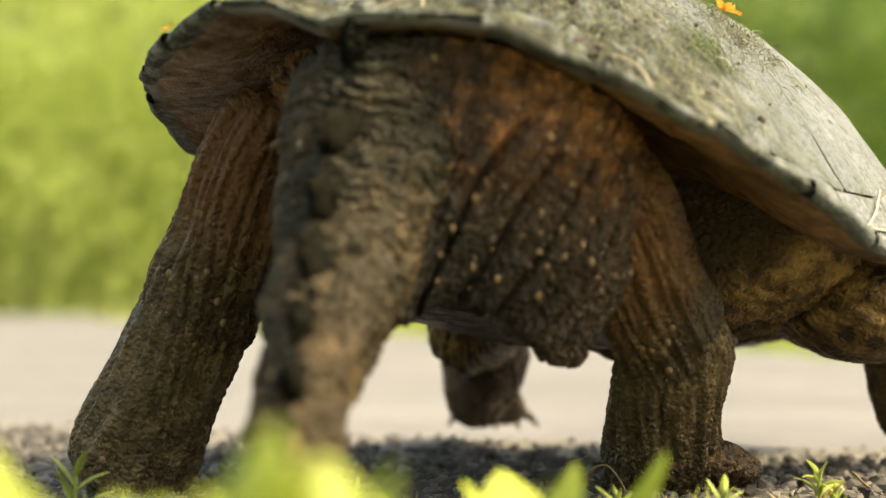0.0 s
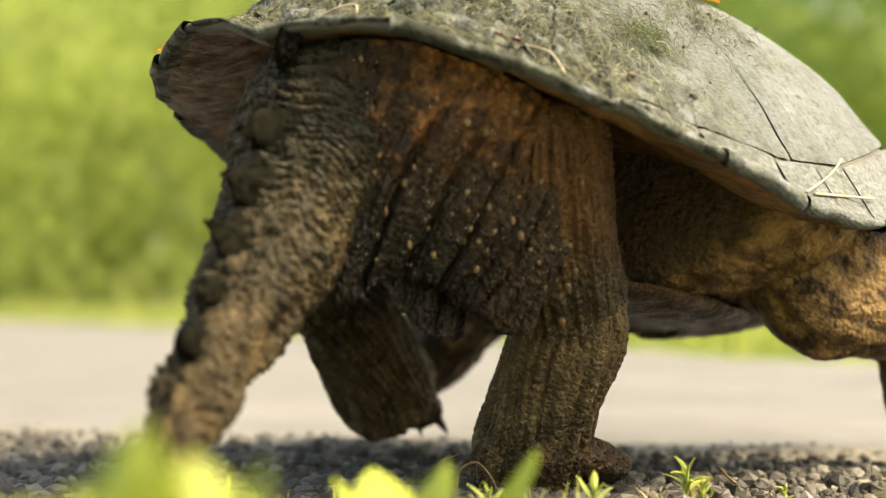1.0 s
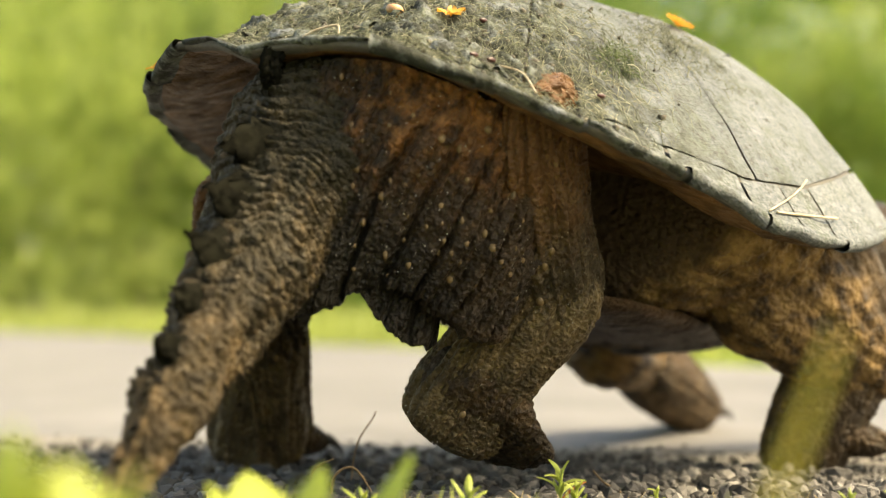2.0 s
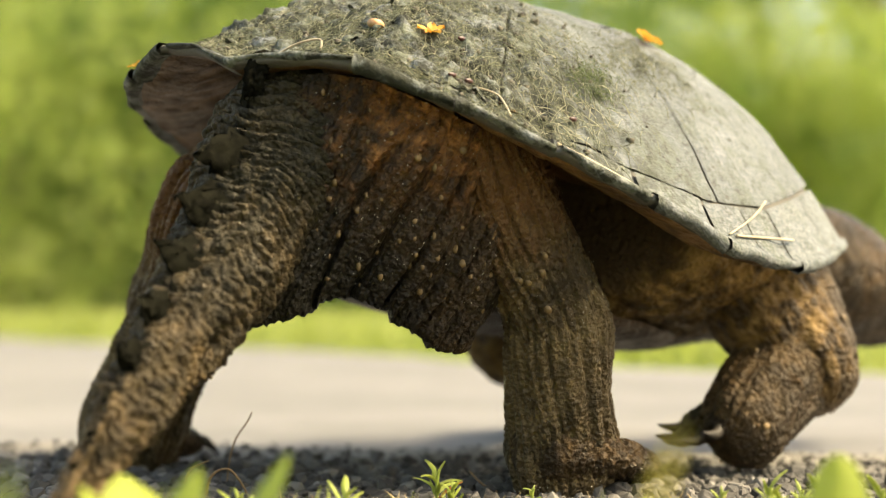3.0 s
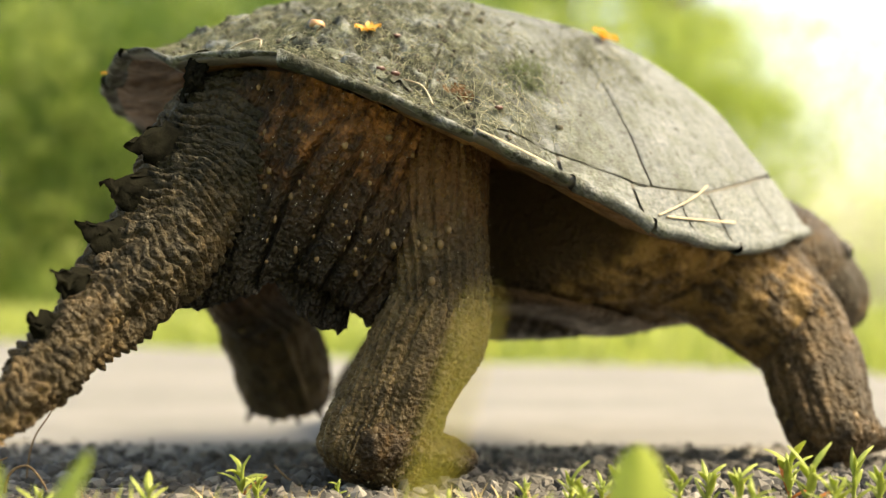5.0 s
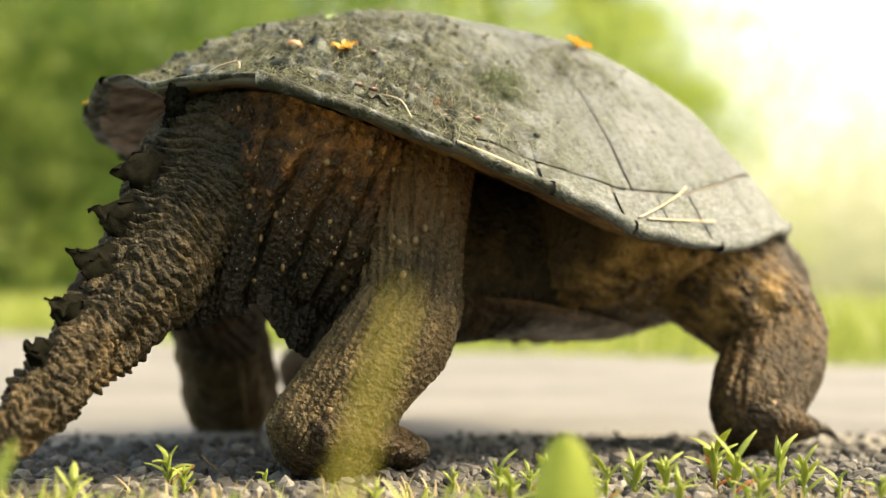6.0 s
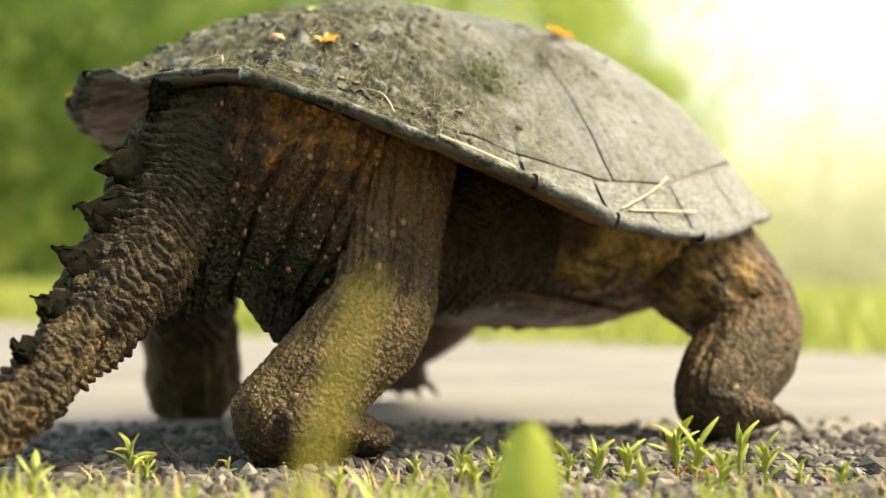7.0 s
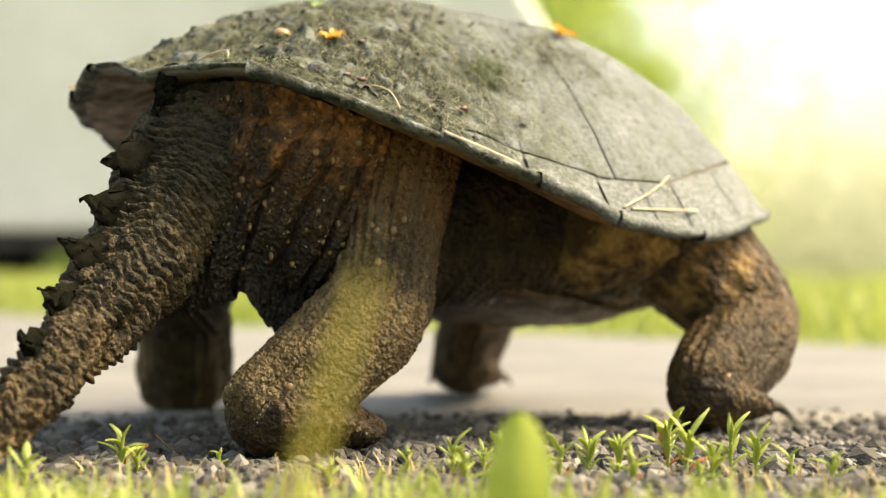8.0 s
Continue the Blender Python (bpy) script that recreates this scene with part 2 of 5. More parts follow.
def sweep(ctrl, rings, sides, relief=None, side_hint=(0, 1, 0)):
    """A tapering limb. Rows of ctrl: x, y, z, radius across, radius up. relief(u, phi, s, r) pushes the hide out. Returns vertices and faces."""
    rows = [curve_at(ctrl, i / (rings - 1)) for i in range(rings)]
    verts, s = [], 0.0
    hint = Vector(side_hint)
    for i, row in enumerate(rows):
        p = Vector(row[:3])
        a, b = rows[max(i - 1, 0)], rows[min(i + 1, rings - 1)]
        axis = (Vector(b[:3]) - Vector(a[:3])).normalized()
        side = (hint - axis * hint.dot(axis)).normalized()
        up = side.cross(axis) * -1
        if i:
            s += (p - Vector(rows[i - 1][:3])).length
        for j in range(sides):
            phi = 2 * math.pi * j / sides
            d = relief(i / (rings - 1), phi, s, row[3]) if relief else 0.0
            verts.append(p + side * math.cos(phi) * (row[3] + d) + up * math.sin(phi) * (row[4] + d))
    faces = grid_faces(rings, sides)
    faces.append(tuple(range(sides))[::-1])
    faces.append(tuple(range((rings - 1) * sides, rings * sides)))
    return verts, faces


def cells(x, y, z):
    """Relief of pebbly cells parted by creases, 0 to 1."""
    d = noise.voronoi(Vector((x, y, z)))[0]
    e = d[1] - d[0]
    return min(1.0, e * 2.2)


def crease(v):
    """Rounded folds parted by sharp creases at the whole numbers, 0 to 1."""
    f = v - math.floor(v)
    return math.sin(math.pi * f) ** 0.55


def wrinkle(x, y, z):
    """Uneven folds parted by sharp creases, 0 to 1."""
    return min(1.0, abs(noise.noise(Vector((x, y, z)))) * 3.4) ** 0.7


def ring_relief(seed, amp, pitch, around, taper=1.0):
    """Folds that run round a limb, broken into plates and warts."""
    def f(u, phi, s, r):
        c, q = math.cos(phi), math.sin(phi)
        w = noise.noise(Vector((c * 1.3 + seed, q * 1.3, s * 16))) * 1.0 + noise.noise(Vector((c * 3 + seed, q * 3, s * 60))) * 0.22
        a = crease(s / pitch + 2.0 * w + 0.25 * math.sin(3 * phi + seed)) * (0.75 + 0.5 * noise.noise(Vector((c * 2 + seed, q * 2, s * 45))))
        a2 = wrinkle(s / pitch * 1.7 + 1.6 * w, c * around * 0.9, q * around * 0.9 + seed)
        b = cells(s / pitch * 0.55 + w, c * around * 1.5 + seed, q * around * 1.5)
        g = noise.noise(Vector((c * 1.5, q * 1.5 + seed, s * 35)))
        return amp * (1.15 * (a - 0.75) + 0.30 * (a2 - 0.7) + 0.28 * (b - 0.6) + 0.65 * g)
    return f


def fold_relief(seed, amp, count, along, cross=0.5):
    """Folds that run along a limb, with fine cross wrinkles."""
    def f(u, phi, s, r):
        c, q = math.cos(phi), math.sin(phi)
        w = noise.noise(Vector((c * 1.1 + seed, q * 1.1, s * 14)))
        tw = phi + 2.0 * s + 0.30 * w
        ct, qt = math.cos(tw), math.sin(tw)
        a = wrinkle(ct * count * 1.5 + seed, qt * count * 1.5, s * along * 0.35)
        deep = wrinkle(ct * count * 0.33 + 3, qt * count * 0.33 + seed, s * along * 0.25)
        b = cells(c * count * 1.5, q * count * 1.5 + seed, s * along * 3.0)
        d = wrinkle(c * count * 1.6 + 7, q * count * 1.6, s / 0.0036 + seed + w)
        g = noise.noise(Vector((c * 1.8, q * 1.8 + seed, s * 30)))
        return amp * (1.15 * (a - 0.7) + 0.30 * (b - 0.6) + cross * 0.40 * (d - 0.7) + 0.9 * (deep - 0.7) + 0.9 * g)
    return f


def warts(name, points, normals, size, material, parent, seed):
    """Low domed tubercles scattered over the hide, joined as stuff."""
    rnd = random.Random(seed)
    verts, faces = [], []
    for p, n in zip(points, normals):
        n = Vector(n).normalized()
        t = n.cross(Vector((0.1, 0.2, 1.0))).normalized()
        b = n.cross(t)
        r = size * rnd.uniform(0.55, 1.25)
        e = rnd.uniform(0.65, 1.0)
        k = len(verts)
        for lvl, h in ((1.0, -0.30), (0.78, 0.16), (0.35, 0.34)):
            for j in range(8):
                a = j * math.pi / 4
                verts.append(Vector(p) + t * (math.cos(a) * r * lvl * e) + b * (math.sin(a) * r * lvl / e) + n * (h * r))
        faces += [(k + l * 8 + j, k + l * 8 + (j + 1) % 8, k + l * 8 + 8 + (j + 1) % 8, k + l * 8 + 8 + j) for l in range(2) for j in range(8)]
        faces.append(tuple(k + 16 + j for j in range(8)))
    ob = part(name, mesh_of(name, verts, faces, material), parent)
    return tagged(ob, kind="stuff")


def sweep_surface_points(ctrl, n, seed, u0, u1, phi0, phi1, side_hint=(0, 1, 0)):
    rnd = random.Random(seed)
    hint = Vector(side_hint)
    pts, nor = [], []
    for _ in range(n):
        u, phi = rnd.uniform(u0, u1), rnd.uniform(phi0, phi1)
        row, a, b = curve_at(ctrl, u), curve_at(ctrl, u - 0.02), curve_at(ctrl, u + 0.02)
        axis = (Vector(b[:3]) - Vector(a[:3])).normalized()
        side = (hint - axis * hint.dot(axis)).normalized()
        up = side.cross(axis) * -1
        d = side * math.cos(phi) * row[3] + up * math.sin(phi) * row[4]
        pts.append(Vector(row[:3]) + d)
        nor.append(d.normalized())
    return pts, nor


# ---------------------------------------------------------------- turtle
turtle = thing("snapping_turtle", "large muddy snapping turtle with an algae-covered grey shell walking on gravel", "turtle")
SA, SB, ZTOP = 0.200, 0.165, 0.0825


def rim_z(deg):
    """Height of the shell's rim; 0 at the tail, 90 at the right side, 180 at the neck."""
    a = (deg + 180) % 360 - 180
    z = float(np.interp(abs(a), (0, 10, 19, 32, 46, 60, 76, 92, 107, 122, 137, 152, 166, 180), (-0.004, 0.002, 0.002, -0.009, -0.019, -0.028, -0.040, -0.040, -0.029, -0.015, -0.011, -0.007, 0.005, 0.017)))
    if a < 0:                         # the left side is carried higher
        z += 0.016 * min(1.0, -a / 40.0) + float(np.interp(-a, (38, 50, 60, 72, 90, 130, 180), (0.0, 0.007, 0.014, 0.018, 0.016, 0.008, 0.0)))
    return z


SEAMS = (0, 19, 32, 46, 60, 74, 84, 93, 107, 122, 137, 152, 166, 180)


def saw(deg):
    """Backward pointing teeth of the hind rim: how far it stands out."""
    a = abs((deg + 180) % 360 - 180)
    for s0, s1 in zip(SEAMS, SEAMS[1:]):
        if s0 <= a <= s1:
            f = (a - s0) / (s1 - s0)
            return (1.3 if (deg + 180) % 360 > 180 else 0.3) * 0.011 * max(0.0, 1 - a / 80.0) * (1 - f) ** 1.4 * (0.7 + 0.5 * ((s0 * 7) % 5) / 5) - 0.003 * max(0.0, 1 - a / 60)
    return 0.0


def plan_scale(deg):
    """How much longer and wider the fore half is than the hind half."""
    aa = abs((deg + 180) % 360 - 180)
    wide = 1.0 + 0.046 * math.sin(radians(min(180.0, max(0.0, (aa - 90) * 2))))
    return wide * (1.0 + 0.145 * max(0.0, (aa - 90) / 90)), wide * (0.95 if math.sin(radians(deg)) < 0 else 1.0)


def shell_at(r, deg, lift=0.0):
    """A point of the dome; r is 0 on top and 1 at the rim."""
    a = radians(deg)
    zr = rim_z(deg)
    k = 1.0 + saw(deg) / 0.18 * max(0.0, (r - 0.8) / 0.2)
    aa = abs((deg + 180) % 360 - 180)
    fx, fy = plan_scale(deg)
    full = float(np.interp(aa, (0, 60, 90, 120, 150, 180), (1.95, 2.1, 2.3, 2.8, 2.6, 4.0)))
    x, y = -SA * r * math.cos(a) * k * fx, -SB * r * math.sin(a) * k * fy
    g = 1 - (min(r, 1.0) / float(np.interp(aa, (60, 110), (0.945, 1.02)))) ** full
    z = zr + (ZTOP - zr) * 0.5 * (g + math.sqrt(g * g + 0.0030))
    if r > 0.86:                      # the margin flares flat
        z += 0.010 * (r - 0.86) / 0.14 * float(np.interp(abs((deg + 180) % 360 - 180), (0, 30, 60, 180), (0.6, 0.4, 0.0, 0.0)))
    p = Vector((x, y, z))
    n = Vector((x / SA ** 2, y / SB ** 2, 0.5 / ZTOP * 1.1)).normalized()
    return p + n * lift


def scute_of(r, deg):
    """Which scute covers a spot, and how far (m) its seam is."""
    a = (deg + 180) % 360 - 180
    side = "r" if a >= 0 else "l"
    aa = abs(a)
    x, y = -SA * r * math.cos(radians(a)), -SB * r * math.sin(radians(a))
    k = max(i for i, s in enumerate(SEAMS[:-1]) if aa >= s)
    dm = (r - 0.895) * 0.165
    if dm > 0:
        da = min(aa - SEAMS[k], SEAMS[k + 1] - aa) * radians(1) * 0.175 * r
        return ("marginal", side, k), min(dm * 2.2, da)
    wv = 0.050 - 0.9 * x * x + 0.006 * math.cos(x * 80)
    dv = abs(y) - wv
    if dv < 0:
        cuts = (-0.125, -0.060, 0.012, 0.085)
        i = sum(x > c for c in cuts)
        return ("vertebral", "m", i), min([-dv, -dm * 2.2] + [abs(x - c + 0.10 * (abs(y) - 0.025)) for c in cuts])
    cuts = (38, 79, 120 + 130 * max(0.0, r - 0.7))
    i = sum(aa > c for c in cuts)
    return ("costal", side, i), min([dv, -dm * 2.2] + [abs(aa - c) * radians(1) * 0.18 * r for c in cuts])


def algae_mask(x, y):
    m = (-0.055 - x) / 0.06 + 0.5 * noise.noise(Vector((x * 25, y * 25, 3)))
    return min(1.0, max(0.0, m)) * min(1.0, max(0.0, (0.145 - abs(y - 0.01)) / 0.05))


def build_shell():
    nr, na = 130, 800
    rs = [0.02 + 0.98 * (i / (nr - 1)) for i in range(nr)]
    pts, labels = [], []
    for r in rs:
        for j in range(na):
            deg = j * 360 / na
            lab, d = scute_of(r, deg)
            base = shell_at(r, deg)
            e = min(1.0, d / (0.0008 if lab[0] == "marginal" else 0.0011))
            deep = (0.0008 if lab[0] == "marginal" else 0.0020) * float(np.interp(abs((deg + 180) % 360 - 180), (85, 110), (1.0, 0.45)))
            h = -deep + deep * e * (2 - e)
            ring = math.sin(d * 2 * math.pi / 0.0052 + 2.0 * noise.noise(Vector(base) * 30))
            h += 0.00014 * ring * e * max(0.0, noise.noise(Vector(base) * 22) + 0.3) + 0.0012 * noise.noise(Vector(base) * 45 + Vector((0, 0, 9)))
            if lab[0] == "costal":
                h += 0.0005 * (wrinkle(deg * 0.32, r * 3.0, lab[2]) - 0.7)
            m = algae_mask(base.x, base.y)
            if lab[0] == "marginal":
                m *= max(0.0, (0.94 - r) / 0.045) * 0.5
            if m > 0:
                c = noise.noise(Vector(base) * 150) + 0.6 * noise.noise(Vector(base) * 320)
                h += m * (0.0008 + 0.0026 * c + 0.0034 * noise.noise(Vector(base) * 60) + 0.0036 * (wrinkle(base.x * 85, base.y * 85, base.z * 85) - 0.6))
            pts.append(shell_at(r, deg, h))
            labels.append(lab)
    # the body of the shell, with a rolled lip and a hollow underside
    prof = [(r, -0.0018, None) for r in rs[::2]]
    verts, n2 = [], na
    for r, lift, _ in prof:
        verts += [shell_at(r, j * 360 / na, lift) for j in range(na)]
    for k, (inset, drop) in enumerate(((0.0012, -0.0008), (0.0018, -0.0024), (0.0012, -0.0038), (-0.004, -0.0046), (-0.012, -0.0042), (-0.025, -0.0015), (-0.040, 0.006), (-0.060, 0.016), (-0.085, 0.026), (-0.11, 0.031), (-0.135, 0.034), (-0.155, 0.036))):
        for j in range(na):
            deg = j * 360 / na
            p = shell_at(1.0, deg)
            o = Vector((p.x / SA, p.y / SB, 0)).normalized()
            w = 0.0006 * noise.noise(Vector((p.x * 60, p.y * 60, k * 0.7)))
            verts.append(p + o * (inset + w) + Vector((0, 0, drop + w * 2)))
    shell = part("carapace", mesh_of("carapace", verts, grid_faces(len(verts) // na, na), M_SEAM), turtle, "domed grey-olive shell with dark seams and a serrated hind rim")
    shell.data.materials.append(M_UNDER)
    first = (len(prof) + 3) * na
    shell.data.polygons.foreach_set("material_index", [1 if p.vertices[0] >= first else 0 for p in shell.data.polygons])
    groups = {}
    for f in grid_faces(nr, na):
        ls = {labels[v] for v in f}
        if len(ls) == 1:
            groups.setdefault(ls.pop(), []).append(f)
    for lab, fs in sorted(groups.items()):
        used = sorted({v for f in fs for v in f})
        idx = {v: i for i, v in enumerate(used)}
        vv = [pts[v] for v in used]
        ff = [tuple(idx[v] for v in f) for f in fs]
        if lab[0] == "marginal":      # carry the horn round the lip
            lip = sorted((v for v in used if v >= (nr - 1) * na), key=lambda v: v)
            if lab[2] == 0 and lab[1] == "l" and lip[0] == (nr - 1) * na:
                lip = lip[1:] + lip[:1]
            prev = [idx[v] for v in lip]
            for inset, drop in ((0.0034, -0.0006), (0.0044, -0.0022), (0.0042, -0.0042), (0.0014, -0.0060), (-0.0070, -0.0034)):
                row = []
                own = ((lab[2] * 37 + (11 if lab[1] == "l" else 0)) % 10) / 10 - 0.5
                for q, v in enumerate(lip):
                    deg = (v - (nr - 1) * na) * 360 / na
                    p = shell_at(1.0, deg)
                    o = Vector((p.x / SA, p.y / SB, 0)).normalized()
                    d = scute_of(1.0, deg)[1]
                    e = -0.0007 * (1 - min(1.0, d / 0.0009)) + 0.0010 * noise.noise(p * 90) + 0.0009 * noise.noise(p * 32) + 0.0010 * own
                    a = abs((deg + 180) % 360 - 180)
                    f = (a - SEAMS[lab[2]]) / (SEAMS[lab[2] + 1] - SEAMS[lab[2]])
                    step = 1.0 + (0.65 - 1.15 * f) * float(np.interp(a, (8, 19, 36, 52), (0, 1, 0.6, 0))) if lab[1] == "r" else 1.0
                    vv.append(p + o * (inset + e) + Vector((0, 0, step * drop * (0.9 + 0.7 * own + 0.6 * noise.noise(p * 40) if inset > 0 else 1.0))))
                    row.append(len(vv) - 1)
                ff += [(prev[i], prev[i + 1], row[i + 1], row[i]) for i in range(len(row) - 1)]
                prev = row
        part("scute", mesh_of("scute", vv, ff, M_MARGIN if lab[0] == "marginal" else M_SCUTE), shell)
    return shell


carapace = build_shell()


# trunk under the shell: skin bag behind, bony bridge at the middle
def build_trunk():
    ctrl = []
    # x, half width, top, bottom
    prof = ((-0.172, 0.026, -0.010, -0.050), (-0.160, 0.044, 0.000, -0.064), (-0.13, 0.060, 0.010, -0.069), (-0.098, 0.062, 0.022, -0.072), (-0.068, 0.032, 0.040, -0.074),
            (-0.038, 0.022, 0.056, -0.074), (-0.018, 0.030, 0.056, -0.074), (-0.004, 0.105, 0.047, -0.071), (0.010, 0.130, 0.045, -0.073), (0.05, 0.138, 0.045, -0.075), (0.09, 0.132, 0.045, -0.076), (0.13, 0.110, 0.045, -0.072), (0.165, 0.07, 0.03, -0.060), (0.185, 0.03, 0.01, -0.045))
    rings, sides = 290, 330
    verts = []
    for i in range(rings):
        x, w, zt, zb = curve_at(prof, i / (rings - 1))
        for j in range(sides):
            a = 2 * math.pi * j / sides
            c, q = math.cos(a), math.sin(a)
            k = 0.8
            y = w * math.copysign(abs(c) ** k, c)
            z = (zt + zb) / 2 + (zt - zb) / 2 * math.copysign(abs(q) ** k, q)
            if q > 0:
                y *= 1 - 0.36 * q
            elif x < -0.08:               # the hind skirt narrows to a loose hem
                y *= 1 + 0.42 * q
            if y > 0 and x < -0.05:
                y *= 0.55
            p = Vector((x, y, z))
            n = Vector((0, c, q)).normalized()
            d = 0.0014 * (cells(x * 190, y * 190, z * 130) - 0.6) + (0.0075 if x < -0.06 else 0.0022) * (wrinkle(x * 62 + z * 22, y * 62, z * 13) - 0.75) + 0.0016 * (wrinkle(x * 190 + z * 30, y * 190, z * 30) - 0.7) + 0.005 * noise.noise(p * 28) + 0.0015 * noise.noise(p * 120)
            if -0.085 < x < -0.006:           # smooth wall of the pocket before the thigh
                d *= 0.35
            verts.append(p + n * d)
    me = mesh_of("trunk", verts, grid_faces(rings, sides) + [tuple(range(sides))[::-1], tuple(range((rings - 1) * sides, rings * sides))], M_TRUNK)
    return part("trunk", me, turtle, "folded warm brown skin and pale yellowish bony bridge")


trunk = build_trunk()


# loose hide that hangs like a curtain from under the hind rim; rows: top x, y, z, hem x, y, z, from the tail forward
APRON = ((-0.192, 0.000, -0.006, -0.186, 0.000, -0.101), (-0.191, -0.014, -0.003, -0.185, -0.012, -0.100), (-0.188, -0.034, 0.001, -0.177, -0.027, -0.095), (-0.181, -0.055, 0.000, -0.165, -0.038, -0.085),
         (-0.168, -0.073, -0.006, -0.152, -0.048, -0.083), (-0.152, -0.086, -0.011, -0.139, -0.057, -0.090), (-0.132, -0.090, -0.015, -0.124, -0.066, -0.097), (-0.110, -0.086, -0.018, -0.108, -0.075, -0.099),
         (-0.090, -0.072, -0.018, -0.094, -0.068, -0.094), (-0.076, -0.052, -0.016, -0.086, -0.050, -0.088), (-0.066, -0.030, -0.014, -0.074, -0.030, -0.078))


def build_apron(sgn):
    """One half of the curtain of hide; sgn is -1 on the right side."""
    nu, nv = 430, 120
    verts = []
    lip = ((0.0015, 0.0025), (0.0045, 0.0032), (0.0090, -0.002), (0.0130, -0.012), (0.015, -0.030))
    cols = [curve_at(APRON, i / (nu - 1)) for i in range(nu)]
    for v in range(nv + len(lip)):
        f = min(1.0, v / (nv - 1))
        s = 0.0
        for i, c in enumerate(cols):
            a, b = Vector(c[:3]), Vector(c[3:])
            q = cols[min(i + 1, nu - 1)]
            r = cols[max(i - 1, 0)]
            along = Vector((q[0] - r[0] + q[3] - r[3], q[1] - r[1] + q[4] - r[4], 0)).normalized()
            out = Vector((along.y, -along.x, 0))
            if i:
                s += (b - Vector(cols[i - 1][3:])).length
            p = a.lerp(b, f) + out * (0.006 * math.sin(math.pi * f) - 0.004 * f)
            w = 0.5 * noise.noise(Vector((s * 22, p.z * 18, sgn)))
            low = 0.45 + 0.55 * min(1.0, f * 1.6)
            near = max(0.0, 1 - s / 0.055)
            d = low * (0.0058 + 0.004 * near) * (wrinkle(s * 88 - p.z * 30 + w, 3.0 * sgn, p.z * 7) - 0.72) + low * 0.004 * (wrinkle(s * 30 - p.z * 9, 8.0 * sgn, p.z * 6) - 0.7)
            d += low * 0.0022 * (wrinkle(s * 190 - p.z * 50 + w, 5.0 * sgn, p.z * 22) - 0.7)
            d += 0.0011 * (cells(p.x * 260, p.y * 260, p.z * 220) - 0.6) + 0.0032 * noise.noise(p * 34) + 0.0013 * noise.noise(p * 130)
            p = p + out * d
            p.z += f ** 6 * (0.0026 * noise.noise(Vector((s * 150, 1.0, sgn))) + 0.0022 * noise.noise(Vector((s * 420, 2.0, sgn))))
            if v >= nv:
                k = lip[v - nv]
                p = p - out * k[0] - Vector((0, 0, k[1]))
            verts.append((p.x, p.y, p.z) if sgn < 0 else (p.x + 0.034, -0.82 * p.y, 0.72 * p.z + 0.006))
    n = nv + len(lip)
    faces = grid_faces(n, nu, False)
    if sgn < 0:
        faces = [t[::-1] for t in faces]
    me = mesh_of("hind_hide", verts, faces, M_HIDE)
    ob = part("hind_hide", me, turtle, "loose hind hide, rust brown under the rim and black with mud below")
    rnd = random.Random(61 + sgn)
    near = [v for v in me.vertices if v.co.z > -0.082 and v.index < nv * nu and 0.030 < abs(v.co.y) and v.co.x < -0.105]
    hits = []
    while len(hits) < 58:
        h = rnd.choice(near)
        if rnd.random() < 0.15 + min(1.0, max(0.0, (-0.018 - h.co.z) / 0.03)) and all((h.co - o.co).length > 0.0060 for o in hits):
            hits.append(h)
    warts("tubercle", [h.co.copy() for h in hits], [Vector((h.co.x + 0.09, h.co.y, 0)).normalized() for h in hits], 0.0015, M_WART, ob, 62)
    pick = [rnd.choice(near) for _ in range(170)]
    warts("grit", [h.co + Vector((h.co.x + 0.09, h.co.y, 0)).normalized() * 0.0006 for h in pick], [Vector((h.co.x + 0.09, h.co.y, 0.02)).normalized() for h in pick], 0.00026, M_GRIT, ob, 63)
    return ob


for sgn in (-1, 1):
    build_apron(sgn)


# a slack fold behind the hem: it sags when the knee is bent; rows as above
SLACK = ((-0.168, -0.034, -0.050, -0.168, -0.034, -0.088), (-0.160, -0.041, -0.048, -0.159, -0.040, -0.099), (-0.150, -0.048, -0.046, -0.150, -0.045, -0.109), (-0.140, -0.054, -0.046, -0.139, -0.050, -0.113), (-0.126, -0.058, -0.046, -0.126, -0.052, -0.112))


def build_slack():
    nu, nv = 110, 70
    verts = []
    for v in range(nv + 3):
        f = min(1.0, v / (nv - 1))
        for i in range(nu):
            c = curve_at(SLACK, i / (nu - 1))
            p = Vector(c[:3]).lerp(Vector(c[3:]), f)
            s = i / nu * 0.05
            d = 0.0045 * (wrinkle(s * 100 - p.z * 30, 4.0, p.z * 7) - 0.7) + 0.0018 * (wrinkle(s * 220, 6.0, p.z * 40) - 0.7) + 0.0012 * (cells(p.x * 260, p.y * 260, p.z * 220) - 0.6)
            p = p + Vector((-0.62, -0.78, 0)) * (d - 0.004 * max(0, v - nv + 1))
            p.z += f ** 6 * 0.0030 * noise.noise(Vector((s * 260, 1.0, 5.0))) + 0.002 * max(0, v - nv + 1)
            verts.append(p)
    return part("hide_fold", mesh_of("hide_fold", verts, [t[::-1] for t in grid_faces(nv + 3, nu, False)], M_HIDE), turtle, "slack wrinkled fold of dark hide above the knee")


hide_fold = build_slack()


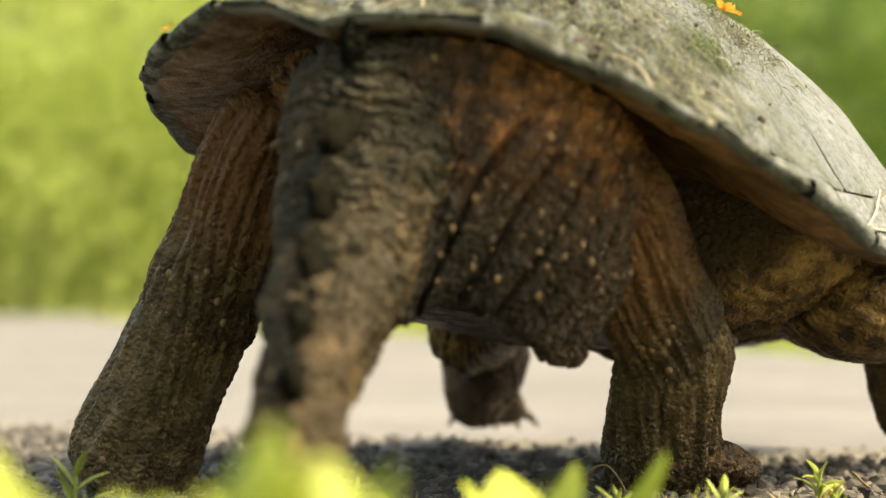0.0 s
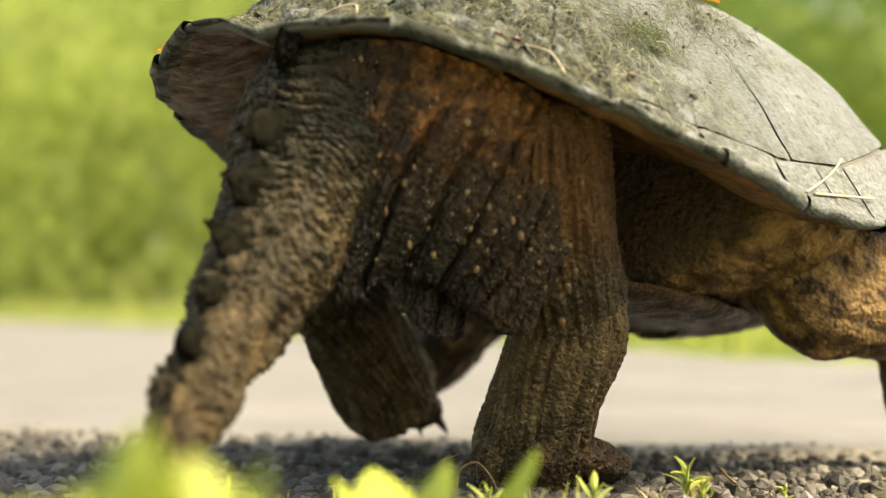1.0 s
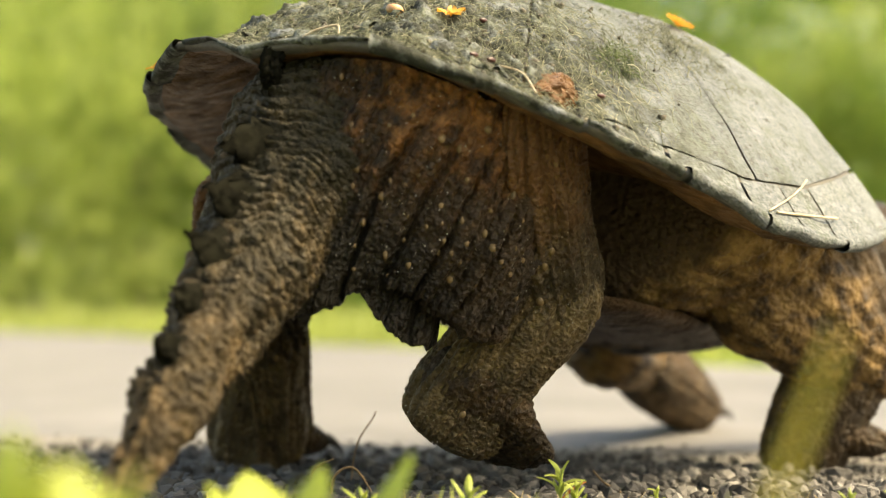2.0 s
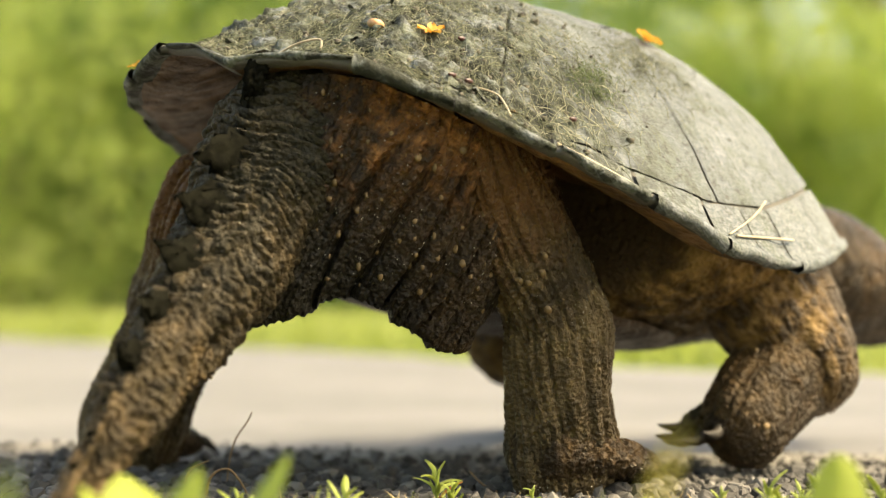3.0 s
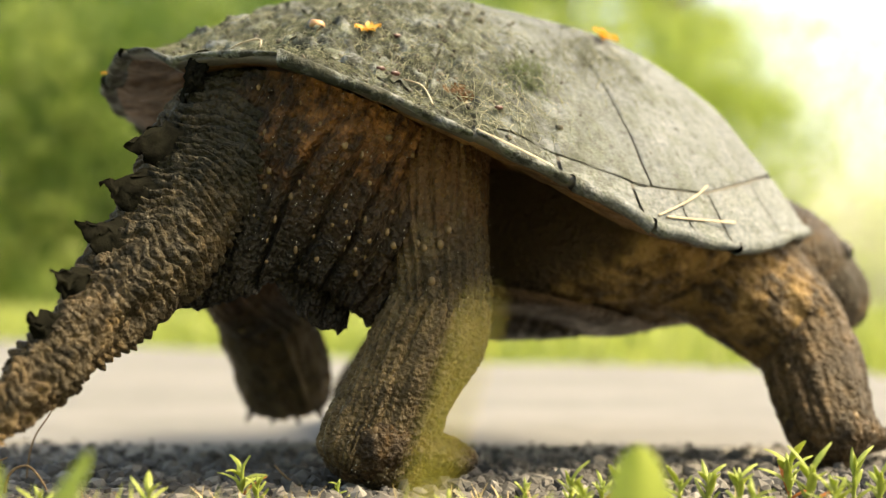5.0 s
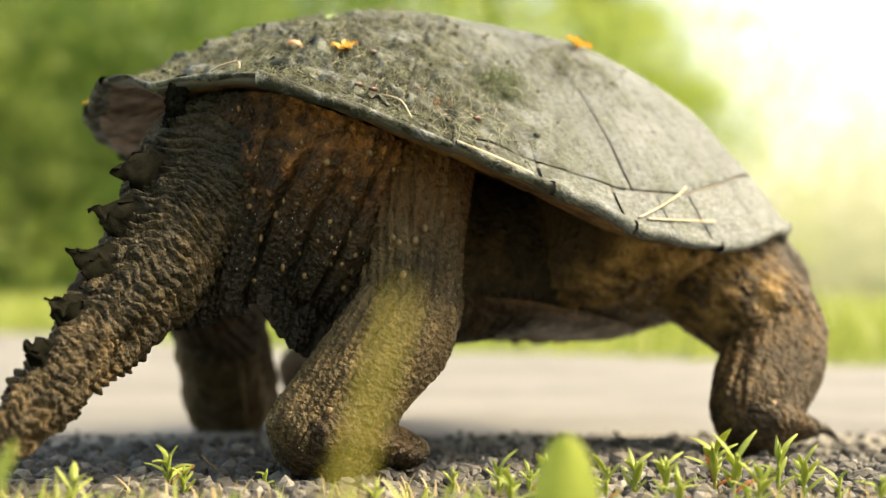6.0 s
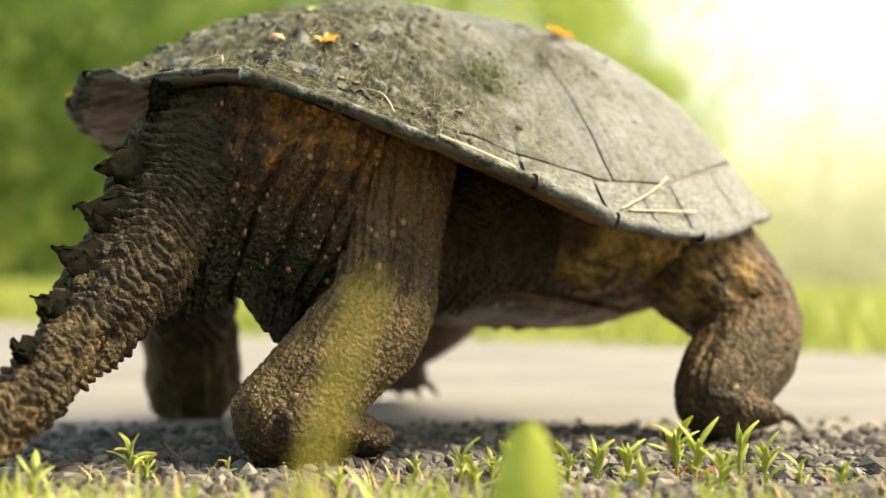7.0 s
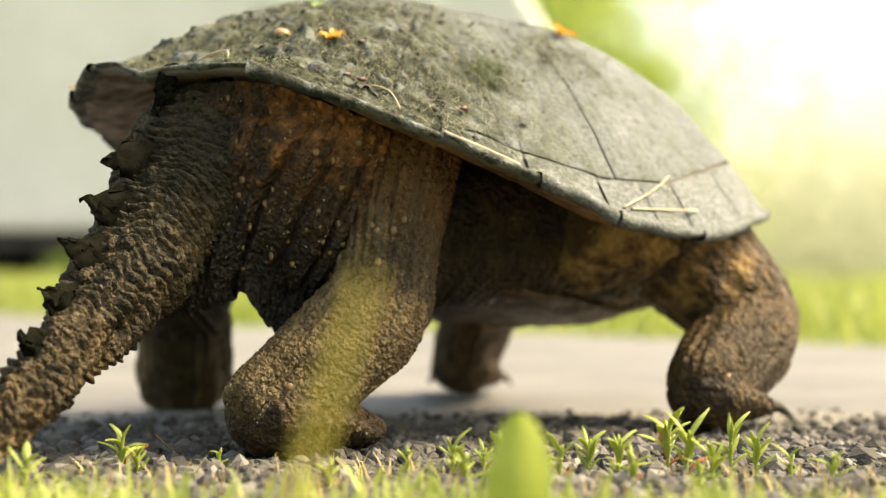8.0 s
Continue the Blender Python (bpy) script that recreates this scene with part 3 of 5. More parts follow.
def build_plastron():
    """The narrow bony plate under the belly, with rounded edges."""
    prof = ((-0.058, 0.012), (-0.054, 0.030), (-0.045, 0.050), (-0.025, 0.068), (0.0, 0.078), (0.05, 0.080), (0.10, 0.070), (0.13, 0.045), (0.145, 0.02))
    rings, sides = 70, 60
    verts = []
    for i in range(rings):
        x, w = curve_at(prof, i / (rings - 1))
        for j in range(sides):
            a = 2 * math.pi * j / sides
            c, q = math.cos(a), math.sin(a)
            z = -0.0735 + 0.0045 * math.copysign(abs(q) ** 0.6, q) + 0.004 * abs(c) ** 6 + 1.6 * max(0.0, x - 0.09) ** 1.6 + 1.2 * max(0.0, -x - 0.05) ** 1.6
            p = Vector((x, w * math.copysign(abs(c) ** 0.8, c), z))
            verts.append(p + Vector((0, 0, 0.0012 * noise.noise(p * 60))))
    return part("plastron", mesh_of("plastron", verts, grid_faces(rings, sides) + [tuple(range(sides))[::-1], tuple(range((rings - 1) * sides, rings * sides))], M_BELLY), turtle, "dull brown belly plate")


build_plastron()

# tail: thick root, ringed folds, a row of crusted spines on top
TAIL = ((0.012, 0.002, 0.000, 0.020, 0.014), (0.004, 0.0, -0.004, 0.0290, 0.024), (-0.006, -0.004, -0.020, 0.0305, 0.029), (-0.020, -0.008, -0.046, 0.0280, 0.0280), (-0.043, -0.014, -0.076, 0.0230, 0.0245), (-0.073, -0.022, -0.105, 0.0178, 0.0190), (-0.104, -0.033, -0.131, 0.0135, 0.0145), (-0.128, -0.042, -0.150, 0.0098, 0.0105), (-0.146, -0.048, -0.165, 0.0060, 0.0060), (-0.158, -0.052, -0.176, 0.002, 0.002))
TAIL_BASE = (-0.172, -0.004, -0.008)


def build_tail():
    v, f = sweep(TAIL, 330, 170, ring_relief(2.0, 0.0056, 0.0050, 1.5))
    tail = part("tail", mesh_of("tail", v, f, M_TAIL), turtle, "thick tapering tail with ringed leathery folds")
    for u, h, w in ((0.20, 0.006, 0.007), (0.335, 0.0165, 0.0105), (0.425, 0.0175, 0.0105), (0.505, 0.015, 0.009), (0.58, 0.013, 0.0078), (0.65, 0.010, 0.0065), (0.715, 0.0055, 0.005), (0.78, 0.004, 0.004), (0.84, 0.003, 0.003)):
        row, a, b = curve_at(TAIL, u), curve_at(TAIL, u - 0.03), curve_at(TAIL, u + 0.03)
        ax = (Vector(b[:3]) - Vector(a[:3])).normalized()
        side = (Vector((0, 1, 0)) - ax * ax.y).normalized()
        up = (side.cross(ax) * -1).normalized()
        if up.z < 0:
            up = -up
        o = Vector(row[:3]) + up * (row[4] - 0.004)
        h, w = h * 1.2, w * 1.25
        vv, ns, nl = [], 20, 9
        for l in range(nl):
            q = l / (nl - 1)
            for j in range(ns):
                t = 2 * math.pi * j / ns
                taper = (1 - 0.95 * q) ** 1.1
                p = o + ax * (math.cos(t) * w * 1.35 * taper + q * w * 1.5 - 0.5 * w) + side * (math.sin(t) * w * 0.5 * taper * (1 - 0.3 * q)) + up * (h * 1.0 * q)
                vv.append(p + up * 0.0048 * noise.noise(p * 240 + Vector((u * 50, 0, 0))) + side * 0.0036 * noise.noise(p * 300) + ax * 0.0040 * noise.noise(p * 340))
        part("spine", mesh_of("spine", vv, grid_faces(nl, ns) + [tuple(range((nl - 1) * ns, nl * ns))], M_CRUST), tail, "dark mud-crusted hooked spine")
    pts, nor = sweep_surface_points(TAIL, 44, 8, 0.1, 0.85, 0, 2 * math.pi)
    warts("tail_wart", [p - n * 0.0008 for p, n in zip(pts, nor)], nor, 0.0030, M_TAIL, tail, 3)
    return tail


tail = build_tail()


# limbs hang from their joint along -z, x forward; ctrl rows: x, y, z, radius sideways, radius fore and aft
def limb(name, ctrl, relief, material, label, wart_count, wart_seed, wart_phi=(0, 2 * math.pi), rings=230, sides=150, dot=0.0019, grit=0):
    v, f = sweep(ctrl, rings, sides, relief)
    ob = part(name, mesh_of(name, v, f, material), turtle, label)
    pts, nor = sweep_surface_points(ctrl, wart_count, wart_seed, 0.08, 0.92, *wart_phi)
    if wart_count:
        warts("tubercle", pts, nor, dot, M_WART, ob, wart_seed)
    if grit:
        pts, nor = sweep_surface_points(ctrl, grit, wart_seed + 9, 0.25, 0.98, 0, 2 * math.pi)
        warts("grit", [p + n * 0.0012 for p, n in zip(pts, nor)], nor, 0.00026, M_GRIT, ob, wart_seed + 9)
    return ob


def claw_mesh(length, r):
    ctrl = [(0, 0, 0, r, r * 1.1), (length * 0.4, 0, 0.001, r * 0.85, r * 0.9), (length * 0.8, 0, -length * 0.12, r * 0.45, r * 0.5), (length * 1.05, 0, -length * 0.3, r * 0.08, r * 0.08)]
    v, f = sweep(ctrl, 10, 10)
    return mesh_of("claw", v, f, M_CLAW)


def foot(name, size, label, seed, toes, nail=0.019):
    """A broad flat foot pointing along +x with toes, webs and claws; its joint is at the origin, sole at -0.022."""
    rings, sides = 90, 90
    ctrl = [(-0.030, 0, -0.006, 0.010, 0.010), (-0.022, 0, -0.005, 0.024, 0.018), (0.0, 0, -0.003, 0.029, 0.021), (0.020, 0, -0.010, 0.031, 0.013), (0.038, 0, -0.015, 0.028, 0.0085), (0.044, 0, -0.016, 0.018, 0.005)]
    ctrl = [tuple(c * size for c in row) for row in ctrl]
    v, f = sweep(ctrl, rings, sides, ring_relief(seed, 0.0020, 0.005, 2.5))
    v = [Vector((p.x, p.y, max(p.z, -0.0225 * size))) for p in v]
    ob = part(name, mesh_of(name, v, f, M_SKIN), turtle, label)
    cm = claw_mesh(nail * size, 0.0040 * size)
    for k in range(toes):
        a = (k - (toes - 1) / 2) * 0.36
        d = Vector((math.cos(a), math.sin(a), 0))
        base = Vector((0.012, 0, -0.010)) * size
        tip = base + d * 0.036 * size
        tv, tf = sweep([(*(base + d * 0.008 * size), 0.0075 * size, 0.0085 * size), (*(base + d * 0.020 * size + Vector((0, 0, 0.004 * size))), 0.0068 * size, 0.0078 * size), (*(tip + Vector((0, 0, -0.002 * size))), 0.0055 * size, 0.0058 * size), (*(tip + d * 0.004 * size + Vector((0, 0, -0.004 * size))), 0.002, 0.002)], 26, 26, ring_relief(seed + k, 0.0009, 0.0035, 2.0), side_hint=(-d.y, d.x, 0))
        part("toe", mesh_of("toe", tv, tf, M_SKIN), ob)
        c = part("claw", cm, ob, "dark curved claw")
        c.matrix_basis = Matrix.Translation(tip + Vector((0, 0, -0.003 * size))) @ pose(0, 0, 0, 0, 8, math.degrees(a))
    return ob


THIGH = [(-0.006, 0.004, 0.042, 0.010, 0.015), (-0.006, 0.003, 0.034, 0.0165, 0.0205), (-0.005, 0.001, 0.002, 0.0195, 0.0220), (-0.003, 0.0, -0.020, 0.0205, 0.0230), (-0.001, 0.0, -0.040, 0.0208, 0.0235), (0.0, 0.0, -0.058, 0.0205, 0.0235), (0.0, 0.0, -0.071, 0.0165, 0.0190), (0, 0, -0.078, 0.006, 0.007)]
SHIN = [(0.0, 0.0, 0.019, 0.008, 0.010), (0.0, 0.0, 0.011, 0.0175, 0.0205), (0.0, 0.0, -0.008, 0.0210, 0.0245), (-0.001, 0.0, -0.030, 0.0212, 0.0240), (-0.002, 0.0, -0.050, 0.0225, 0.0245), (-0.003, 0.0, -0.066, 0.0225, 0.0250), (-0.003, 0.0, -0.077, 0.019, 0.022), (-0.003, 0, -0.083, 0.008, 0.009)]
ARM = [(-0.014, 0.004, 0.042, 0.020, 0.036), (-0.016, 0.003, 0.020, 0.031, 0.054), (-0.010, 0.0, -0.010, 0.031, 0.046), (-0.003, 0.0, -0.038, 0.0280, 0.035), (0.0, 0.0, -0.058, 0.0255, 0.029), (0.0, 0.0, -0.072, 0.018, 0.020), (0.0, 0.0, -0.079, 0.006, 0.007)]
FOREARM = [(0.0, 0.0, 0.020, 0.008, 0.009), (0.0, 0.0, 0.012, 0.019, 0.021), (0.0, 0.0, -0.010, 0.0245, 0.0265), (-0.001, 0.0, -0.034, 0.0235, 0.0255), (-0.002, 0.0, -0.056, 0.0215, 0.0235), (-0.002, 0.0, -0.070, 0.018, 0.020), (-0.002, 0.0, -0.079, 0.008, 0.009)]
legs = {}
for key, side, seed, big in (("rh", -1, 11.0, 1.0), ("lh", 1, 23.0, 1.16)):
    legs[key] = (limb("thigh", [(x, side * y, z, a * big, b * big) for x, y, z, a, b in THIGH], fold_relief(seed, 0.0032, 3.8, 10), M_THIGH, "muddy hind thigh with long skin folds and yellow tubercles", 26, int(seed), grit=170),
                 limb("shin", [(x, y, z, a * big, b * big) for x, y, z, a, b in SHIN], fold_relief(seed + 3, 0.0026, 3.6, 11, 0.8), M_SHIN, "mud-caked hind shin with pebbled hide", 10, int(seed) + 1, dot=0.0017, grit=200),
                 foot("hind_foot", 0.86, "broad muddy hind foot with short dark claws", seed, 4, 0.005 if side < 0 else 0.019))
for key, side, seed in (("rf", -1, 31.0), ("lf", 1, 43.0)):
    legs[key] = (limb("upper_arm", [(x, y, z, a * (1.0 if side < 0 else 0.7), b * (1.0 if side < 0 else 0.56)) for x, y, z, a, b in ARM], fold_relief(seed, 0.0020, 2.4, 26, 0.8), M_ARM, "brown wrinkled front upper leg", 8, int(seed), rings=150, sides=120),
                 limb("forearm", FOREARM, fold_relief(seed + 3, 0.0016, 2.2, 34, 1.0), M_FOREARM, "brown scaly forearm", 14, int(seed) + 1),
                 foot("front_foot", 0.78, "broad muddy front foot with long dark claws", seed, 5))

# neck and head
NECK = ((-0.06, 0, -0.02, 0.050, 0.042), (-0.02, 0, -0.01, 0.052, 0.045), (0.03, 0, 0.0, 0.047, 0.043), (0.07, 0, 0.006, 0.045, 0.040), (0.10, 0, 0.010, 0.052, 0.041), (0.13, 0, 0.008, 0.050, 0.037), (0.16, 0, 0.0, 0.036, 0.029), (0.185, 0, -0.006, 0.020, 0.018), (0.195, 0, -0.008, 0.006, 0.006))
v, f = sweep(NECK, 170, 120, ring_relief(50.0, 0.0018, 0.007, 2.0))
neck = part("neck_and_head", mesh_of("neck_and_head", v, f, M_SKIN), turtle, "thick grey-brown neck and blunt head")
for sgn in (1, -1):
    bm = bmesh.new()
    bmesh.ops.create_icosphere(bm, subdivisions=2, radius=0.006)
    me = bpy.data.meshes.new("eye")
    bm.to_mesh(me)
    bm.free()
    me.materials.append(M_CLAW)
    e = part("eye", me, neck, "small dark eye")
    e.location = (0.152, sgn * 0.034, 0.020)

# ---------------------------------------------------------------- ground
def ground_mat():
    m, nt, b, vec = base_mat("verge_soil_grass")
    big, mid, fine = noise_tex(nt, vec, 0.8, 4), noise_tex(nt, vec, 9, 5), noise_tex(nt, vec, 120, 4)
    col = ramp(nt, mid, ((0.35, (0.10, 0.15, 0.02)), (0.65, (0.22, 0.29, 0.04))))
    col = mix_col(nt, math_node(nt, "MULTIPLY", ramp(nt, big, ((0.5, (0, 0, 0)), (0.7, (1, 1, 1)))), 0.5), col, (0.17, 0.17, 0.06))
    col = mix_col(nt, math_node(nt, "MULTIPLY", fine, 0.4), col, (0.06, 0.07, 0.02))
    nt.links.new(col, b.inputs["Base Color"])
    b.inputs["Roughness"].default_value = 0.9
    add_bump(nt, b, fine, 0.6, 0.01)
    return m


def gravel_mat():
    m, nt, b, vec = base_mat("crushed_stone")
    v = nt.nodes.new("ShaderNodeTexVoronoi")
    v.inputs["Scale"].default_value = 160
    nt.links.new(vec, v.inputs["Vector"])
    mid, fine = noise_tex(nt, vec, 14, 4), noise_tex(nt, vec, 600, 3)
    col = mix_col(nt, math_node(nt, "MULTIPLY", fine, 0.8), (0.018, 0.016, 0.014), (0.075, 0.068, 0.060))
    col = mix_col(nt, math_node(nt, "MULTIPLY", mid, 0.4), col, (0.07, 0.062, 0.052))
    # pale dust drifts in from the path side and lies over the near edge
    sep = nt.nodes.new("ShaderNodeSeparateXYZ")
    nt.links.new(vec, sep.inputs[0])
    wob = math_node(nt, "ADD", sep.outputs[1], math_node(nt, "MULTIPLY", math_node(nt, "SUBTRACT", mid, 0.5), 0.35))
    dust = ramp(nt, wob, ((0.0, (0.6,) * 3), (0.52, (0.6,) * 3), (0.60, (0.10,) * 3), (0.80, (0.12,) * 3), (0.98, (1.0,) * 3)))
    col = mix_col(nt, math_node(nt, "MULTIPLY", dust, math_node(nt, "ADD", math_node(nt, "MULTIPLY", fine, 0.8), 0.5)), col, (0.23, 0.215, 0.19))
    nt.links.new(col, b.inputs["Base Color"])
    b.inputs["Roughness"].default_value = 0.85
    h = math_node(nt, "SUBTRACT", math_node(nt, "MULTIPLY", fine, 0.5), v.outputs["Distance"])
    add_bump(nt, b, h, 0.9, 0.004)
    return m


M_GRASSGROUND = ground_mat()
M_GRAVELBED = gravel_mat()
M_ROAD = plain_mat("dusty_pale_road", (0.132, 0.130, 0.129), (0.200, 0.197, 0.195), 3.0, 0.75, 0.5, 0.004)
M_TAR = plain_mat("far_asphalt", (0.12, 0.12, 0.12), (0.20, 0.195, 0.185), 2.0, 0.8, 0.4, 0.006)
def stone_mat():
    m, nt, b, vec = base_mat("stone_chip")
    own = nt.nodes.new("ShaderNodeNewGeometry").outputs["Random Per Island"]
    fine = noise_tex(nt, vec, 500, 4)
    col = ramp(nt, own, ((0.0, (0.024, 0.022, 0.020)), (0.45, (0.060, 0.056, 0.051)), (0.8, (0.125, 0.117, 0.106)), (1.0, (0.26, 0.245, 0.22))))
    col = mix_col(nt, math_node(nt, "MULTIPLY", fine, 0.6), col, (0.075, 0.070, 0.062))
    nt.links.new(col, b.inputs["Base Color"])
    b.inputs["Roughness"].default_value = 0.75
    add_bump(nt, b, fine, 0.6, 0.0008)
    return m


M_STONE = stone_mat()
M_BLADE = plain_mat("grass_blade", (0.23, 0.28, 0.06), (0.43, 0.48, 0.14), 20, 0.5, 0.0, trans=0.5)
M_WEED = plain_mat("weed_leaf", (0.30, 0.38, 0.07), (0.52, 0.58, 0.16), 60, 0.5, 0.3, 0.0005, trans=0.42)
M_WEEDRED = plain_mat("reddened_leaf", (0.45, 0.12, 0.03), (0.62, 0.26, 0.08), 80, 0.5, 0.2, 0.0005, trans=0.4)
M_DRY = plain_mat("dry_grass", (0.38, 0.28, 0.12), (0.60, 0.48, 0.26), 60, 0.7, 0.0, trans=0.3)
M_BROAD = plain_mat("broad_leaf", (0.38, 0.46, 0.07), (0.58, 0.64, 0.15), 40, 0.45, 0.3, 0.001, trans=0.5)


def sheet(name, fx, xs, ys, material, label, category, lift=0.0):
    verts = [(*fx(x, y)[:2], fx(x, y)[2] + lift) for y in ys for x in xs]
    n = len(xs)
    faces = [(j * n + i, j * n + i + 1, (j + 1) * n + i + 1, (j + 1) * n + i) for j in range(len(ys) - 1) for i in range(n - 1)]
    return thing(name, label, category, mesh_of(name, verts, faces, material), kind="structure")


def bumps(x, y):
    return 0.0022 * noise.noise(Vector((x * 18, y * 18, 0))) + 0.0012 * noise.noise(Vector((x * 60, y * 60, 4)))


def spaced(a, b, n, p=1.0):
    return [a + (b - a) * (i / n) ** p for i in range(n + 1)]


far = [-3000, -600, -150, -50] + spaced(-20, 20, 80) + [50, 150, 600, 3000]
sheet("ground", lambda x, y: (x, y, -0.012 + 0.004 * noise.noise(Vector((x, y, 1)))), far, far, M_GRASSGROUND, "grassy verge running out to the distance", "ground")
# crushed stone shoulder that the turtle walks on
sheet("gravel_shoulder", lambda x, y: (x, y + 0.03 * noise.noise(Vector((x * 3, 2, 0))) * (1 if y > 0.6 else 0) + 0.25 * noise.noise(Vector((x * 1.3, 5, 0))) * max(0.0, -y / 0.4), bumps(x, y) - 0.012 * max(0.0, (-y - 0.3) / 0.1) - 0.012 * min(1.0, max(0.0, (y - 1.02) / 0.12))), spaced(-9.0, -1.7, 30) + spaced(-1.6, 1.6, 220) + spaced(1.7, 5.0, 16), spaced(-0.4, 1.28, 130), M_GRAVELBED, "dark crushed stone shoulder with loose chips", "gravel")


def road_edge(x):
    return 2.35 - 1.12 * x


def road_pt(x, f):
    y0, y1 = 1.06 + 0.08 * noise.noise(Vector((x * 5, 7, 0))) + 0.05 * noise.noise(Vector((x * 17, 7, 0))), max(1.14, road_edge(x) + 0.3 * noise.noise(Vector((x * 1.5, 0, 0))) + 0.1 * noise.noise(Vector((x * 6, 0, 0))))
    return (x, y0 + (y1 - y0) * f, 0.0015 + 0.0015 * noise.noise(Vector((x * 4, f * 4, 0))) - 0.010 * max(0.0, 1 - f / 0.06))


sheet("pale_path", road_pt, spaced(-14, 1.15, 150), spaced(0, 1, 40), M_ROAD, "pale dusty path beside the shoulder", "path")
sheet("road", lambda x, y: (x, y, 0.0), spaced(-150, 150, 60), spaced(8.2, 14.5, 6), M_TAR, "grey asphalt road behind the verge", "road")


def stones():
    """Loose chips, nearest the walking animal; real geometry joined as stuff."""
    rnd = random.Random(7)
    bm = bmesh.new()
    bmesh.ops.create_icosphere(bm, subdivisions=1, radius=1.0)
    ico = [v.co.copy() for v in bm.verts]
    tri = [tuple(v.index for v in f.verts) for f in bm.faces]
    bm.free()
    verts, faces = [], []
    for _ in range(24000):
        y = 0.55 + 0.50 * (1 - math.sqrt(1 - rnd.random()))
        x = rnd.uniform(-0.75, 0.5) * (0.5 + y * 0.6)
        r = (0.0012 + 0.0044 * rnd.random() ** 2.4) * min(1.0, max(0.35, (1.10 - y) / 0.22))
        s = Vector((rnd.uniform(0.6, 1.4), rnd.uniform(0.6, 1.4), rnd.uniform(0.6, 1.1))) * r
        e = Euler([rnd.uniform(0, 6.28) for _ in range(3)]).to_matrix()
        k = len(verts)
        z = bumps(x, y) + r * 0.25
        for c in ico:
            q = e @ (c * rnd.uniform(0.75, 1.15))
            verts.append((x + q.x * s.x, y + q.y * s.y, z + q.z * s.z))
        faces += [(a + k, b + k, c + k) for a, b, c in tri]
    ob = thing("loose_gravel", "loose grey-brown stone chips scattered on the shoulder", "gravel", mesh_of("loose_gravel", verts, faces, M_STONE, smooth=False), kind="stuff")
    return ob


stones()


# ---------------------------------------------------------------- plants
def leaf_mesh(name, length, width, material, droop=0.2, fold=0.25, segs=10, tip=1.0):
    """A leaf that grows along +z and leans to +x, with a raised midrib."""
    verts, faces = [], []
    for i in range(segs + 1):
        u = i / segs
        w = width * 0.5 * (math.sin(math.pi * (0.02 + 0.975 * u)) ** (0.45 if tip < 0.82 else 0.7) if tip < 0.9 else math.sin(math.pi * min(1, u * 0.96 + 0.04)) ** 0.8)
        z = length * u * (1 - 0.25 * droop * u)
        x = length * droop * u * u
        for j in range(5):
            k = (j - 2) / 2
            verts.append((x + fold * w * abs(k) - 0.0003 * (1 - abs(k)), w * k + 0.06 * w * math.sin(u * 9 + j), z))
    n = len(verts)
    back = [(a - 0.00035, b, c) for a, b, c in verts]
    faces = [(i * 5 + j, i * 5 + j + 1, i * 5 + j + 6, i * 5 + j + 5) for i in range(segs) for j in range(4)]
    faces += [tuple(n + v for v in f[::-1]) for f in faces]
    return mesh_of(name, verts + back, faces, material)


def seedling(x, y, height, count, seed, label="small green weed seedling with narrow leaves", red=0):
    rnd = random.Random(seed)
    ob = thing("weed", label, "plant", group="weeds on the shoulder")
    ob.location = (x, y, 0.0)
    v, f = sweep([(0, 0, -0.004, 0.0009, 0.0009), (0, 0.0005, height * 0.4, 0.0008, 0.0008), (0.001, 0, height * 0.75, 0.0005, 0.0005)], 8, 8)
    part("stem", mesh_of("stem", v, f, M_WEED), ob)
    for k in range(count):
        L = height * rnd.uniform(0.35, 0.7)
        me = leaf_mesh("leaf", L, L * rnd.uniform(0.15, 0.24), M_WEEDRED if k < red else M_WEED, rnd.uniform(0.1, 0.6), 0.4)
        lf = part("leaf", me, ob, "orange-red withered leaf" if k < red else "")
        lf.matrix_basis = pose(0, 0, height * (0.08 + 0.6 * k / count), rnd.uniform(-8, 8), rnd.uniform(8, 42), k * 137.5 + rnd.uniform(-20, 20))
    return ob


def spot_at(pan, dist):
    a = radians(pan)
    return math.sin(a) * dist, math.cos(a) * dist


